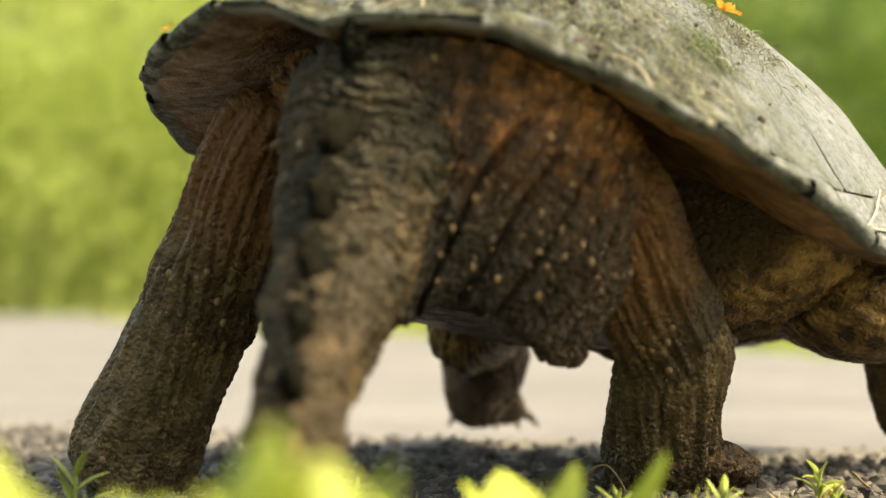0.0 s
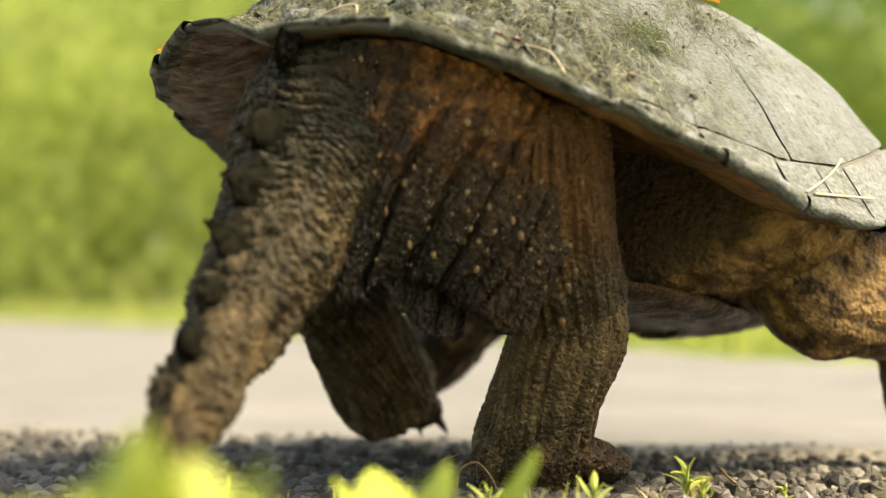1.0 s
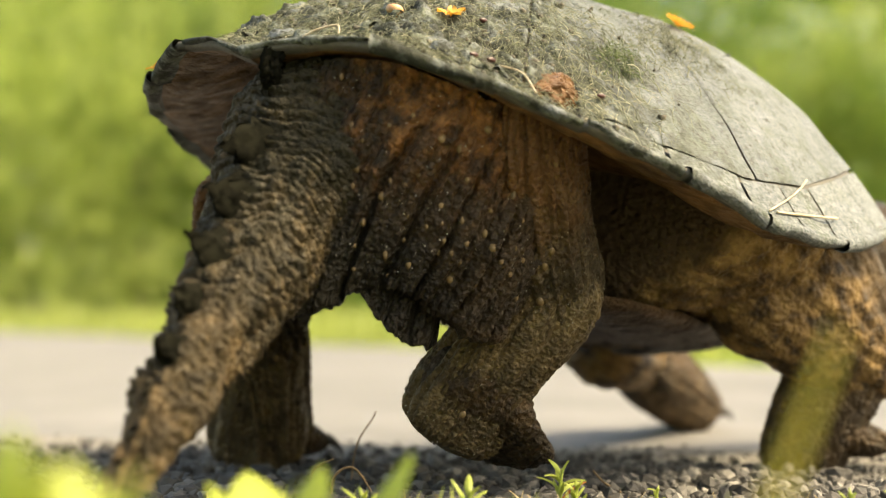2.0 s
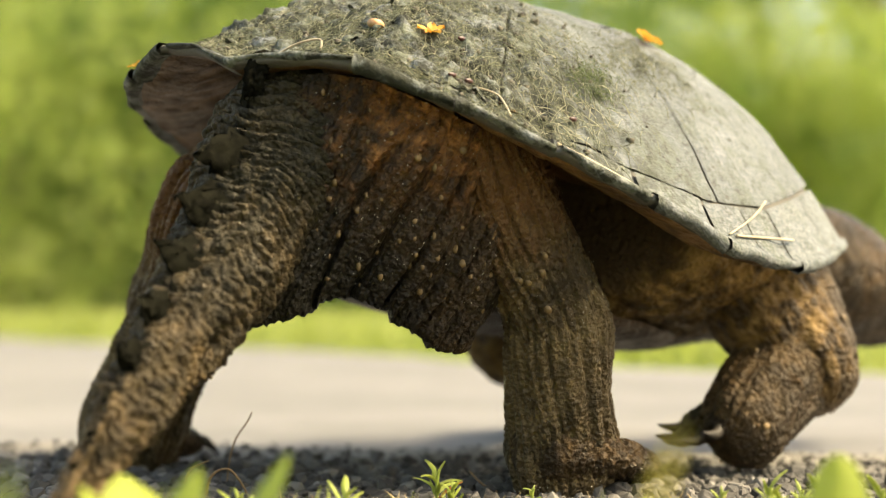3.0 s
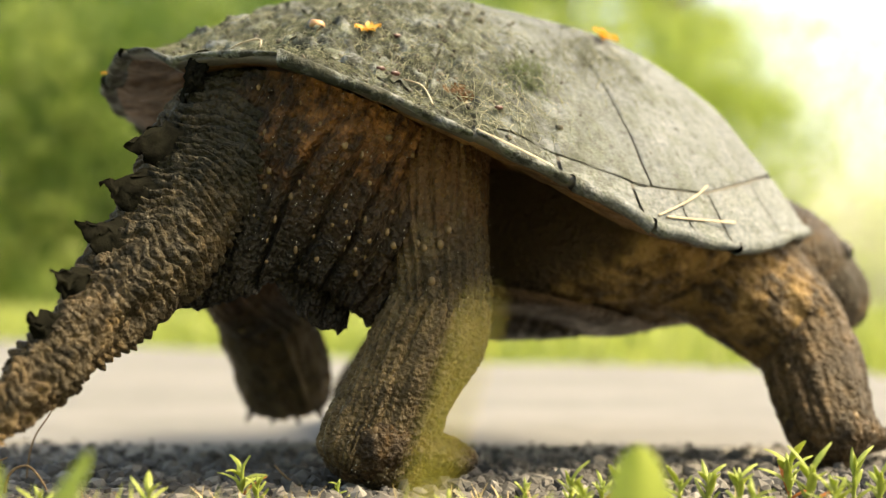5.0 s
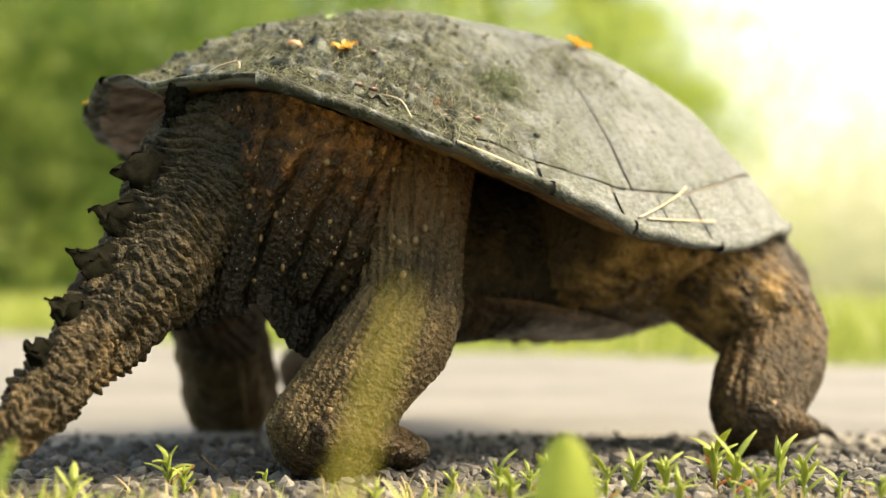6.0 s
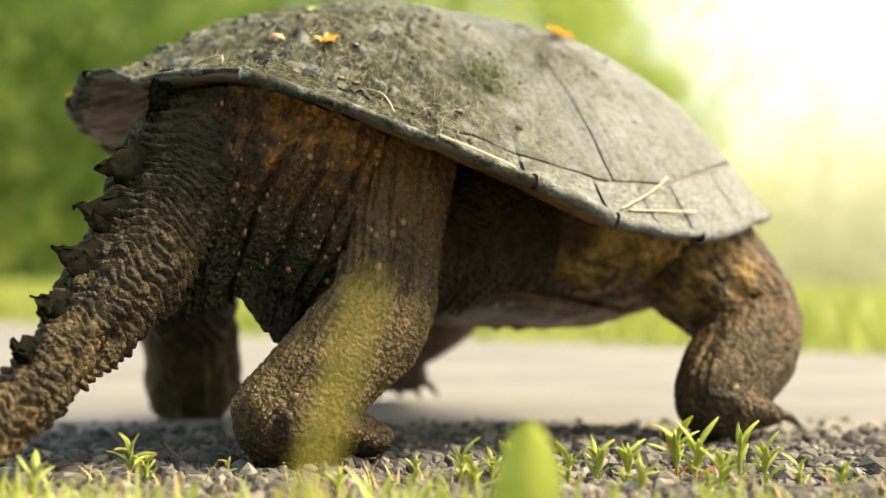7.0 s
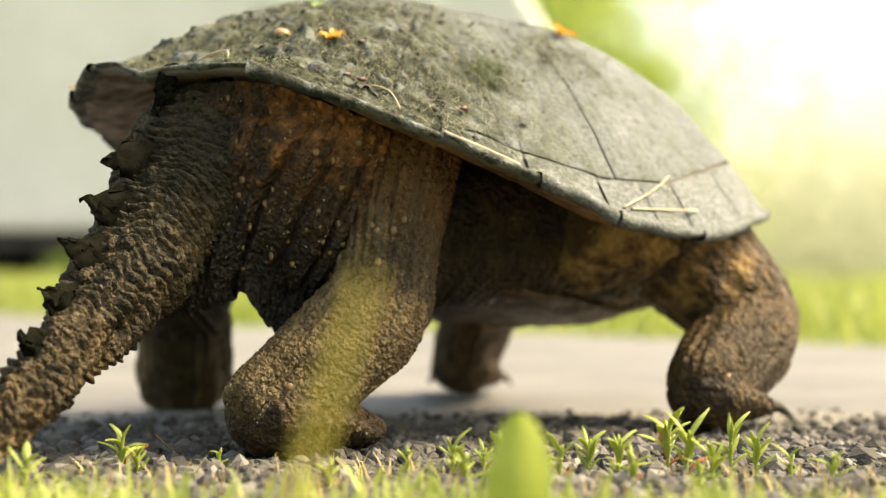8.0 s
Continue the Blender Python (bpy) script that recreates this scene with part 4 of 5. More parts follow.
# bearing (degrees right of +Y), distance, height, leaves, reddened leaves
for i, (az, d, h, c, red) in enumerate((
        (7.6, 0.72, 0.032, 11, 2), (9.6, 0.72, 0.029, 9, 0), (5.0, 0.70, 0.024, 9, 0), (0.6, 0.69, 0.021, 9, 0), (1.6, 0.70, 0.018, 7, 1), (-10.1, 0.72, 0.026, 10, 1), (-9.6, 0.71, 0.018, 7, 0),
        (3.4, 0.66, 0.016, 7, 0), (6.4, 0.66, 0.020, 8, 1), (11.5, 0.70, 0.018, 6, 0), (12.8, 0.68, 0.020, 7, 0), (-13.1, 0.66, 0.022, 7, 0), (-7.0, 0.74, 0.011, 5, 0), (8.6, 0.64, 0.016, 8, 0),
        (-16.5, 0.66, 0.020, 7, 0), (-25.0, 0.66, 0.02, 7, 0), (-34.0, 0.68, 0.034, 6, 0), (-3.4, 0.66, 0.014, 7, 0), (-0.5, 0.63, 0.012, 7, 1), (6.0, 0.69, 0.026, 9, 0), (8.2, 0.70, 0.030, 10, 1), (9.0, 0.68, 0.024, 8, 0), (10.4, 0.71, 0.025, 9, 0), (4.1, 0.68, 0.023, 8, 1), (2.2, 0.67, 0.024, 8, 0), (1.0, 0.66, 0.020, 8, 0), (-0.9, 0.69, 0.018, 7, 0))):
    seedling(*spot_at(az, d), h * 0.85, c, 100 + i, "small green weed seedling with reddened leaf tips" if red else "small green weed seedling with narrow leaves", red)


def broad_plant(az, d, leaves, label, tip=0.85):
    """A low rosette of rounded leaves. leaves: length, width, lean, turn."""
    ob = thing("broadleaf_weed", label, "plant", group="broadleaf weeds")
    ob.location = (*spot_at(az, d), 0.0)
    for L, W, lean, turn in leaves:
        st = 0.25 * L
        v, f = sweep([(0, 0, 0, 0.0011, 0.0011), (0.1 * st, 0, st * 0.6, 0.001, 0.001), (0.2 * st, 0, st * 1.05, 0.0009, 0.0009)], 6, 6)
        stalk = part("stalk", mesh_of("stalk", v, f, M_BROAD), ob)
        stalk.matrix_basis = pose(0, 0, -0.002, 0, lean, turn)
        lf = part("leaf", leaf_mesh("leaf", L, W, M_BROAD, 0.22, 0.3, 14, tip), stalk)
        lf.location = (0.2 * st, 0, st)
    return ob


broad_plant(2.6, 0.46, ((0.039, 0.0175, 4, 80), (0.022, 0.012, 30, 170), (0.020, 0.012, 28, -20)), "low broadleaf weed with bright yellow-green rounded leaves", 0.8)
broad_plant(-31.4, 0.27, ((0.056, 0.030, 5, 60), (0.056, 0.028, 12, 190), (0.055, 0.028, 12, -15), (0.054, 0.030, 18, 170), (0.053, 0.030, 19, 15), (0.050, 0.028, 22, 120), (0.050, 0.026, 24, -40)), "low broadleaf weed with bright yellow-green pointed leaves")
broad_plant(-24.4, 0.27, ((0.051, 0.028, 6, 140), (0.051, 0.026, 14, 10), (0.050, 0.026, 14, 190), (0.047, 0.026, 22, 160), (0.047, 0.026, 24, -10)), "low broadleaf weed with bright yellow-green pointed leaves")
broad_plant(-28.0, 0.29, ((0.050, 0.026, 8, 30), (0.048, 0.026, 16, 180), (0.046, 0.026, 18, 0)), "low broadleaf weed with bright yellow-green pointed leaves")
broad_plant(-17.9, 0.47, ((0.042, 0.028, 16, 20), (0.040, 0.029, 26, 150), (0.039, 0.028, 26, 200), (0.034, 0.024, 34, -70), (0.032, 0.024, 46, 90), (0.034, 0.024, 40, 0)), "low broadleaf weed with folded pale green leaves")
broad_plant(-20.6, 0.45, ((0.040, 0.028, 16, 40), (0.038, 0.027, 26, 200), (0.033, 0.024, 30, 120), (0.032, 0.024, 44, -60), (0.034, 0.024, 40, 180)), "low broadleaf weed with folded pale green leaves")


def tall_blade(az, d, base, length, width, lean, turn, material, label):
    ob = thing("grass_blade", label, "grass", leaf_mesh("grass_blade", length, width, material, 0.07, 0.3, 14, 0.7))
    ob.matrix_basis = pose(*spot_at(az, d), base, 0, lean, turn)
    return ob


blade = tall_blade(-7.9, 0.24, -0.002, 0.089, 0.0125, 12, 0, plain_mat("yellowing_blade", (0.42, 0.38, 0.07), (0.60, 0.54, 0.15), 40, 0.5, 0.2, 0.001, trans=0.5), "single tall yellow-green grass blade close to the ground camera")


M_TWIG = plain_mat("brown_stalk", (0.10, 0.060, 0.028), (0.26, 0.17, 0.085), 150, 0.7, 0.3, 0.0004)


def stalk(x, y, points, r, label):
    """A thin dry stalk through points given from its foot."""
    v, f = sweep([(a, b, c, r * (1 - 0.6 * k / len(points)), r * (1 - 0.6 * k / len(points))) for k, (a, b, c) in enumerate(points)], 5 * len(points), 6, side_hint=(0.4, 1, 0.1))
    ob = thing("dry_stalk", label, "plant", mesh_of("dry_stalk", v, f, M_TWIG), group="dry stalks in the gravel")
    ob.location = (x, y, 0.0)
    return ob


stalk(-0.240, 0.790, ((0, 0, -0.003), (0.001, 0, 0.010), (0.004, 0, 0.021), (0.010, 0, 0.030), (0.012, 0, 0.034)), 0.0005, "thin brown curved grass stalk standing in the gravel")
stalk(-0.110, 0.770, ((0, 0, 0.001), (-0.007, 0, 0.005), (-0.013, 0.004, 0.010)), 0.0007, "short dark twig leaning in the gravel")
stalk(-0.222, 0.700, ((0, 0, -0.002), (0.002, 0, 0.012), (0.010, 0, 0.016), (0.017, 0, 0.008), (0.019, 0, 0.001)), 0.0007, "tan arched dry stalk beside the weeds")
stalk(-0.228, 0.705, ((0, 0, -0.002), (-0.004, 0, 0.008), (-0.002, 0, 0.015), (0.006, 0, 0.019)), 0.0006, "tan arched dry stalk beside the weeds")


def turf(name, label, area, count, hmin, hmax, seed, material, width=0.0016):
    """Short grass, too many blades to count."""
    rnd = random.Random(seed)
    verts, faces = [], []
    for _ in range(count):
        x, y = area(rnd)
        h, a, l = rnd.uniform(hmin, hmax), rnd.uniform(0, 6.28), rnd.uniform(0.1, 0.7)
        w = width * rnd.uniform(0.6, 1.3)
        cx, cy, k = math.cos(a), math.sin(a), len(verts)
        for u in (0, 0.4, 0.75, 1.0):
            q = w * (1 - u ** 2) * 0.5 + 0.0001
            ox, oy, z = x + cx * l * h * u * u, y + cy * l * h * u * u, h * u * (1 - 0.2 * l * u) - 0.003
            verts += [(ox - cy * q, oy + cx * q, z), (ox + cy * q, oy - cx * q, z)]
        faces += [(k + i * 2, k + i * 2 + 1, k + i * 2 + 3, k + i * 2 + 2) for i in range(3)]
    return thing(name, label, "grass", mesh_of(name, verts, faces, material), kind="stuff")


def near_strip(r):
    k = r.randrange(150)
    c = random.Random(900 + k)
    az, d = radians(c.uniform(-40, 18)), c.uniform(0.30, 0.62)
    s = c.uniform(0.008, 0.035)
    return math.sin(az) * d + r.gauss(0, s), math.cos(az) * d + r.gauss(0, s * 0.7)


turf("sparse_near_grass", "sparse short green grass and sprouts in front of the shoulder", near_strip, 3600, 0.006, 0.024, 21, M_WEED, 0.0024)
turf("dry_grass", "thin dry grass stalks lying among the gravel", lambda r: spot_at(r.uniform(-40, 18), r.uniform(0.3, 0.70)), 3000, 0.004, 0.016, 22, M_DRY, 0.0012)


def verge_spot(r):
    x = r.uniform(-6, 3.5)
    g = r.gauss(0, 1)
    return x, max(1.5, road_edge(x)) + abs(g) * 2.2


turf("verge_grass", "bright green mown grass on the verge", verge_spot, 30000, 0.03, 0.10, 23, M_BLADE, 0.007)


# ---------------------------------------------------------------- what clings to the shell
def shell_spot(x, y, lift=0.0):
    """The point of the shell above a place in its plan, and the normal there."""
    fx, fy = 1.0, 0.95 if y > 0 else 1.0
    for _ in range(3):
        deg = math.degrees(math.atan2(-y / SB / fy, -x / SA / fx))
        fx, fy = plan_scale(deg)
    r = min(1.0, math.hypot(x / SA / fx, y / SB / fy))
    p = shell_at(r, deg, lift)
    return p, (shell_at(r, deg, lift + 0.01) - p).normalized()


def thread(points, r):
    """A thin round stalk through the points given in the shell's plan as x, y, lift."""
    ctrl = [(*shell_spot(x, y, l)[0], r, r) for x, y, l in points]
    return sweep(ctrl, 4 * len(points), 6, side_hint=(0.3, 0.2, 1))


def strands(name, label, count, seed, spot, length, width, material):
    rnd = random.Random(seed)
    verts, faces = [], []
    for _ in range(count):
        x, y = spot(rnd)
        a, L = rnd.uniform(0, 6.28), length * rnd.uniform(0.4, 1.5)
        bend, w, lift = rnd.uniform(-1.6, 1.6), width * rnd.uniform(0.6, 1.4), rnd.uniform(0.0005, 0.0020)
        k = len(verts)
        for i in range(5):
            u = i / 4
            p, n = shell_spot(x, y, lift * (0.6 + 1.2 * math.sin(math.pi * u)))
            t = Vector((math.cos(a), math.sin(a), 0))
            b = n.cross(t).normalized()
            q = w * (1 - 0.7 * u)
            verts += [p - b * q, p + b * q, p + n * q * 1.4]
            x, y = x + math.cos(a) * L / 4, y + math.sin(a) * L / 4
            a += bend / 4
        for i in range(4):
            o = k + i * 3
            faces += [(o + j, o + (j + 1) % 3, o + 3 + (j + 1) % 3, o + 3 + j) for j in range(3)]
    return tagged(part(name, mesh_of(name, verts, faces, material), carapace, label), kind="stuff")


def mat_spot(r):
    while True:
        x, y = r.uniform(-0.195, -0.03), r.uniform(-0.14, 0.12)
        if (x / 0.195) ** 2 + (y / 0.155) ** 2 < 0.96 and algae_mask(x, y) > r.random():
            return x, y


strands("algae_mat", "matted dark green algae threads", 4800, 71, mat_spot, 0.008, 0.00019, M_ALGA)
strands("dry_algae", "pale dried algae threads", 1500, 72, mat_spot, 0.008, 0.00013, M_STRAND)
strands("moss_tuft", "small green moss tuft", 230, 73, lambda r: (r.gauss(-0.078, 0.008), r.gauss(-0.097, 0.0045)), 0.005, 0.00022, plain_mat("moss", (0.025, 0.045, 0.010), (0.085, 0.125, 0.028), 200, 0.6, 0.0))
strands("rootlet_tangle", "tangle of pale rootlets", 70, 74, lambda r: (r.gauss(-0.108, 0.012), r.gauss(-0.105, 0.005)), 0.012, 0.00018, M_STRAND)
strands("moss_film", "thin green moss film along the ridge", 500, 75, lambda r: (r.gauss(-0.02, 0.02), r.gauss(-0.088, 0.010)), 0.005, 0.00022, M_ALGA)


M_CRUMB = plain_mat("dry_mud_crumb", (0.02, 0.018, 0.013), (0.15, 0.135, 0.10), 200, 0.8, 0.3, 0.0005)


def clods():
    """Crumbs of mud and leaf litter on the hind half of the shell."""
    rnd = random.Random(77)
    bm = bmesh.new()
    bmesh.ops.create_icosphere(bm, subdivisions=1, radius=1.0)
    ico, tri = [v.co.copy() for v in bm.verts], [tuple(v.index for v in f.verts) for f in bm.faces]
    bm.free()
    verts, faces = [], []
    for _ in range(700):
        x, y = mat_spot(rnd)
        p, n = shell_spot(x, y, 0.001)
        r = 0.0005 + 0.0014 * rnd.random() ** 2
        k = len(verts)
        for c in ico:
            verts.append(p + c * r * rnd.uniform(0.6, 1.3))
        faces += [(a + k, b + k, c + k) for a, b, c in tri]
    return tagged(part("mud_crumb", mesh_of("mud_crumb", verts, faces, M_CRUMB), carapace, "grey-brown crumbs of mud"), kind="stuff")


clods()

for name, label, pts, r in (
        ("straw", "pale dry straw", ((-0.044, -0.155, 0.0015), (-0.021, -0.153, 0.002), (-0.003, -0.150, 0.002), (0.006, -0.148, 0.003)), 0.0005),
        ("straw", "pale dry straw", ((-0.038, -0.156, 0.0015), (-0.014, -0.158, 0.0015), (0.016, -0.160, 0.002)), 0.0006),
        ("straw", "yellow straw caught on the rim", ((-0.130, -0.113, 0.001), (-0.116, -0.123, 0.001), (-0.100, -0.134, 0.001)), 0.0009),
        ("white_stalk", "bent white stalk", ((-0.180, -0.006, 0.003), (-0.177, -0.014, 0.006), (-0.174, -0.022, 0.006), (-0.177, -0.024, 0.002)), 0.0005),
        ("stalk", "thin pale curved stalk", ((-0.146, -0.082, 0.003), (-0.142, -0.090, 0.005), (-0.143, -0.098, 0.003)), 0.0004)):
    v, f = thread(pts, r)
    part(name, mesh_of(name, v, f, M_STRAW), carapace, label)


def petals(x, y, size, count, seed, label):
    rnd = random.Random(seed)
    p, n = shell_spot(x, y, 0.002)
    verts, faces = [], []
    for k in range(count):
        a = 2 * math.pi * k / count + rnd.uniform(-0.2, 0.2)
        t = n.orthogonal().normalized()
        d = t * math.cos(a) + n.cross(t) * math.sin(a)
        b = n.cross(d)
        o = len(verts)
        for i in range(5):
            u = i / 4
            w = size * 0.34 * math.sin(math.pi * (0.12 + 0.8 * u))
            for j in (-1, 0, 1):
                verts.append(p + d * size * u + b * w * j + n * (size * (0.55 * u + 0.25 * abs(j) * u - 0.3 * u * u)))
        faces += [(o + i * 3 + j, o + i * 3 + j + 1, o + i * 3 + j + 4, o + i * 3 + j + 3) for i in range(4) for j in range(2)]
    return part("flower", mesh_of("flower", verts, faces, M_PETAL), carapace, label)


petals(-0.137, -0.050, 0.0062, 5, 1, "small orange flower lying on the shell")
petals(0.014, -0.074, 0.0075, 4, 2, "small orange flower lying on the shell")
petals(0.022, -0.070, 0.0060, 3, 3, "orange petals lying on the shell")
petals(-0.168, 0.085, 0.0035, 3, 4, "orange petals lying on the shell")


def snail(x, y, r):
    """A small rounded snail shell: a coil that widens."""
    p, n = shell_spot(x, y, r * 0.55)
    ctrl = []
    for i in range(15):
        a, u = i * 0.9, i / 14
        q = r * (0.15 + 0.5 * u)
        ctrl.append((math.cos(a) * q * 0.75, math.sin(a) * q * 0.75, r * 0.55 * (1 - u), r * (0.16 + 0.42 * u), r * (0.16 + 0.42 * u)))
    v, f = sweep(ctrl, 60, 14, side_hint=(0, 0, 1))
    ob = part("snail_shell", mesh_of("snail_shell", v, f, M_SNAIL), carapace, "small tan snail shell")
    ob.location = p
    return ob


snail(-0.149, -0.029, 0.0042)
M_FLAKE = plain_mat("green_flake", (0.16, 0.24, 0.06), (0.30, 0.40, 0.13), 90, 0.4, 0.2, 0.0004, trans=0.2)
for x, y, s, a in ((-0.108, -0.012, 0.011, 20), (-0.090, 0.006, 0.007, 70)):
    p, n = shell_spot(x, y, 0.0025)
    fl = part("leaf_flake", leaf_mesh("leaf_flake", s, s * 0.55, M_FLAKE, 0.15, 0.2), carapace, "pale green leaf flake")
    fl.matrix_basis = Matrix.Translation(p) @ n.to_track_quat("X", "Z").to_matrix().to_4x4() @ pose(0, 0, 0, a, 0, 0)
M_SEED = plain_mat("red_seed", (0.030, 0.010, 0.009), (0.075, 0.024, 0.020), 200, 0.35, 0.0)
for x, y in ((-0.150, -0.072), (-0.146, -0.078), (-0.110, -0.108), (-0.128, -0.060)):
    p, n = shell_spot(x, y, 0.0025)
    v, f = sweep([(-0.003, 0, 0, 0.0003, 0.0003), (-0.0012, 0, 0, 0.0013, 0.0011), (0.0012, 0, 0.0003, 0.0012, 0.0010), (0.003, 0, 0.0005, 0.0003, 0.0003)], 10, 10)
    sd = part("seed_husk", mesh_of("seed_husk", v, f, M_SEED), carapace, "dark red seed husk")
    sd.location = p

sv, sf = sweep([(-0.194, 0.003, -0.028, 0.0005, 0.0005), (-0.196, 0.010, -0.036, 0.0006, 0.0006), (-0.198, 0.016, -0.040, 0.0008, 0.0009), (-0.199, 0.018, -0.042, 0.0003, 0.0003)], 16, 6)
part("straw", mesh_of("straw", sv, sf, M_TWIG), turtle, "thin brown straw stuck beside the tail")

# a crusted knob and hanging algae where the shell meets the tail
kv, kf = sweep([(-0.190, -0.010, 0.006, 0.0025, 0.0025), (-0.199, -0.011, 0.003, 0.0050, 0.0040), (-0.203, -0.012, -0.004, 0.0052, 0.0046), (-0.201, -0.012, -0.011, 0.0042, 0.0042), (-0.197, -0.012, -0.018, 0.002, 0.002)], 60, 60, ring_relief(81.0, 0.0026, 0.003, 2.5))
part("rim_knob", mesh_of("rim_knob", kv, kf, M_CRUST), turtle, "black mud-crusted knob above the tail")

# ---------------------------------------------------------------- trees and shrubs behind the road
M_LEAF = plain_mat("tree_leaf", (0.27, 0.36, 0.075), (0.44, 0.53, 0.145), 0.8, 0.5, 0.0, trans=0.5)
M_LEAFDARK = plain_mat("dark_tree_leaf", (0.062, 0.125, 0.021), (0.165, 0.275, 0.052), 1.0, 0.5, 0.0, trans=0.45)
M_BARK = plain_mat("bark", (0.06, 0.05, 0.038), (0.17, 0.14, 0.10), 6, 0.85, 0.8, 0.02)


def leafy(rnd, centre, spread, count, size):
    verts, faces = [], []
    for _ in range(count):
        d = Vector((rnd.gauss(0, 1), rnd.gauss(0, 1), rnd.gauss(0, 1)))
        p = Vector(centre) + Vector((d.x * spread[0], d.y * spread[1], d.z * spread[2])) * 0.5
        if p.z < 0.05:
            continue
        e = Euler([rnd.uniform(0, 6.28) for _ in range(3)]).to_matrix()
        s = size * rnd.uniform(0.6, 1.4)
        k = len(verts)
        for q in ((-1, 0, 0), (0, -0.5, 0.12), (1, 0, 0), (0, 0.5, 0.12)):
            verts.append(p + e @ (Vector(q) * s))
        faces.append((k, k + 1, k + 2, k + 3))
    return verts, faces


def tree(x, y, height, crown_z, spread, clumps, leaves, seed, material, label):
    rnd = random.Random(seed)
    ob = thing("tree", label, "tree", group="trees behind the road")
    ob.location = (x, y, -0.02)
    r = height * 0.02
    v, f = sweep([(0, 0, 0, r * 1.4, r * 1.4), (0.1, 0, height * 0.3, r, r), (-0.1, 0.1, height * 0.6, r * 0.7, r * 0.7), (0, 0, height * 0.9, r * 0.2, r * 0.2)], 24, 14, lambda u, phi, s, rr: 0.1 * rr * noise.noise(Vector((math.cos(phi) * 3, math.sin(phi) * 3, s * 2))))
    trunk = part("trunk", mesh_of("trunk", v, f, M_BARK), ob)
    verts, faces = [], []
    for k in range(clumps):
        a, q = rnd.uniform(0, 6.28), rnd.uniform(0, 1)
        z = crown_z + (height - crown_z) * q
        w = spread * (0.35 + 0.75 * math.sin(math.pi * (0.15 + 0.8 * q))) * rnd.uniform(0.3, 1.0)
        c = (math.cos(a) * w, math.sin(a) * w, z)
        s = spread * rnd.uniform(0.22, 0.45)
        lv, lf = leafy(rnd, c, (s, s, s * 0.7), leaves, 0.085)
        n = len(verts)
        verts += lv
        faces += [tuple(i + n for i in t) for t in lf]
        if k % 3 == 0:
            bv, bf = sweep([(0, 0, z * 0.55, r * 0.5, r * 0.5), (c[0] * 0.5, c[1] * 0.5, z * 0.85, r * 0.3, r * 0.3), (c[0], c[1], z, r * 0.1, r * 0.1)], 8, 7)
            part("limb", mesh_of("limb", bv, bf, M_BARK), trunk)
    part("crown", mesh_of("crown", verts, faces, material), ob)
    return ob


def shrub(x, y, w, h, leaves, seed, material, label):
    rnd = random.Random(seed)
    ob = thing("shrub", label, "shrub", group="shrubs behind the road")
    ob.location = (x, y, -0.02)
    verts, faces = [], []
    for k in range(800):
        c = (rnd.gauss(0, 0.42) * w, rnd.uniform(-1.0, 1.0), h * min(rnd.uniform(0.0, 1.05), rnd.uniform(0.6, 1.05)))
        lv, lf = leafy(rnd, c, (0.4, 0.5, 0.36), leaves // 800, 0.052)
        n = len(verts)
        verts += lv
        faces += [tuple(i + n for i in t) for t in lf]
    part("foliage", mesh_of("foliage", verts, faces, material), ob)
    for k in range(4):
        bv, bf = sweep([(k * 0.1 - 0.15, 0, 0, 0.02, 0.02), (rnd.uniform(-w, w) * 0.2, 0.1, h * 0.4, 0.013, 0.013), (rnd.uniform(-w, w) * 0.35, 0, h * 0.75, 0.005, 0.005)], 8, 6)
        part("stem", mesh_of("stem", bv, bf, M_BARK), ob)
    return ob


# bearing, distance, width, height
for i, (az, d, w, h, dark) in enumerate(((-36, 17, 5, 2.6, 0), (-28, 17, 5, 3.6, 0), (-20, 17, 4.6, 3.7, 1), (-15.5, 17, 4.2, 3.8, 1), (-11, 18, 4, 3.8, 1), (-5.5, 19, 3.8, 3.2, 0), (-1, 19, 3.0, 2.7, 0), (2.6, 19, 2.6, 3.4, 0), (-44, 17, 5, 3.4, 0))):
    shrub(*spot_at(az, d), w, h, 13000, 300 + i, M_LEAFDARK if dark else M_LEAF, "dense dark green shrub behind the road" if dark else "light green leafy shrub behind the road")
for i, (az, d, h, cz, s, dark) in enumerate(((-33, 24, 9, 2.0, 3.2, 0), (-24, 26, 10, 2.2, 3.4, 0), (-15, 25, 9, 1.8, 3.0, 1), (-9.5, 27, 10, 1.5, 3.0, 1), (0.5, 28, 7.5, 0.9, 2.0, 0), (4.2, 27, 8, 0.6, 1.3, 0), (-42, 24, 9, 2.2, 3.4, 0))):
    tree(*spot_at(az, d), h, cz, s, 34, 190, 400 + i, M_LEAFDARK if dark else M_LEAF, "dark green leafy tree in summer" if dark else "light green leafy tree in summer")


# the wood goes on behind the first trees
def far_wood():
    rnd = random.Random(499)
    verts, faces = [], []
    for k in range(150):
        az = rnd.uniform(-58, -2.5)
        c = (*spot_at(az, rnd.uniform(48, 62)), rnd.uniform(0, 14 if az < -8 else 6))
        lv, lf = leafy(rnd, c, (6, 4, 5), 120, 0.55)
        n = len(verts)
        verts += lv
        faces += [tuple(i + n for i in t) for t in lf]
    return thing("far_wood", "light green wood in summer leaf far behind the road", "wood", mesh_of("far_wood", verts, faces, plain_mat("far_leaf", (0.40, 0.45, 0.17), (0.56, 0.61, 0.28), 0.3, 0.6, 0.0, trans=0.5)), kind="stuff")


far_wood()
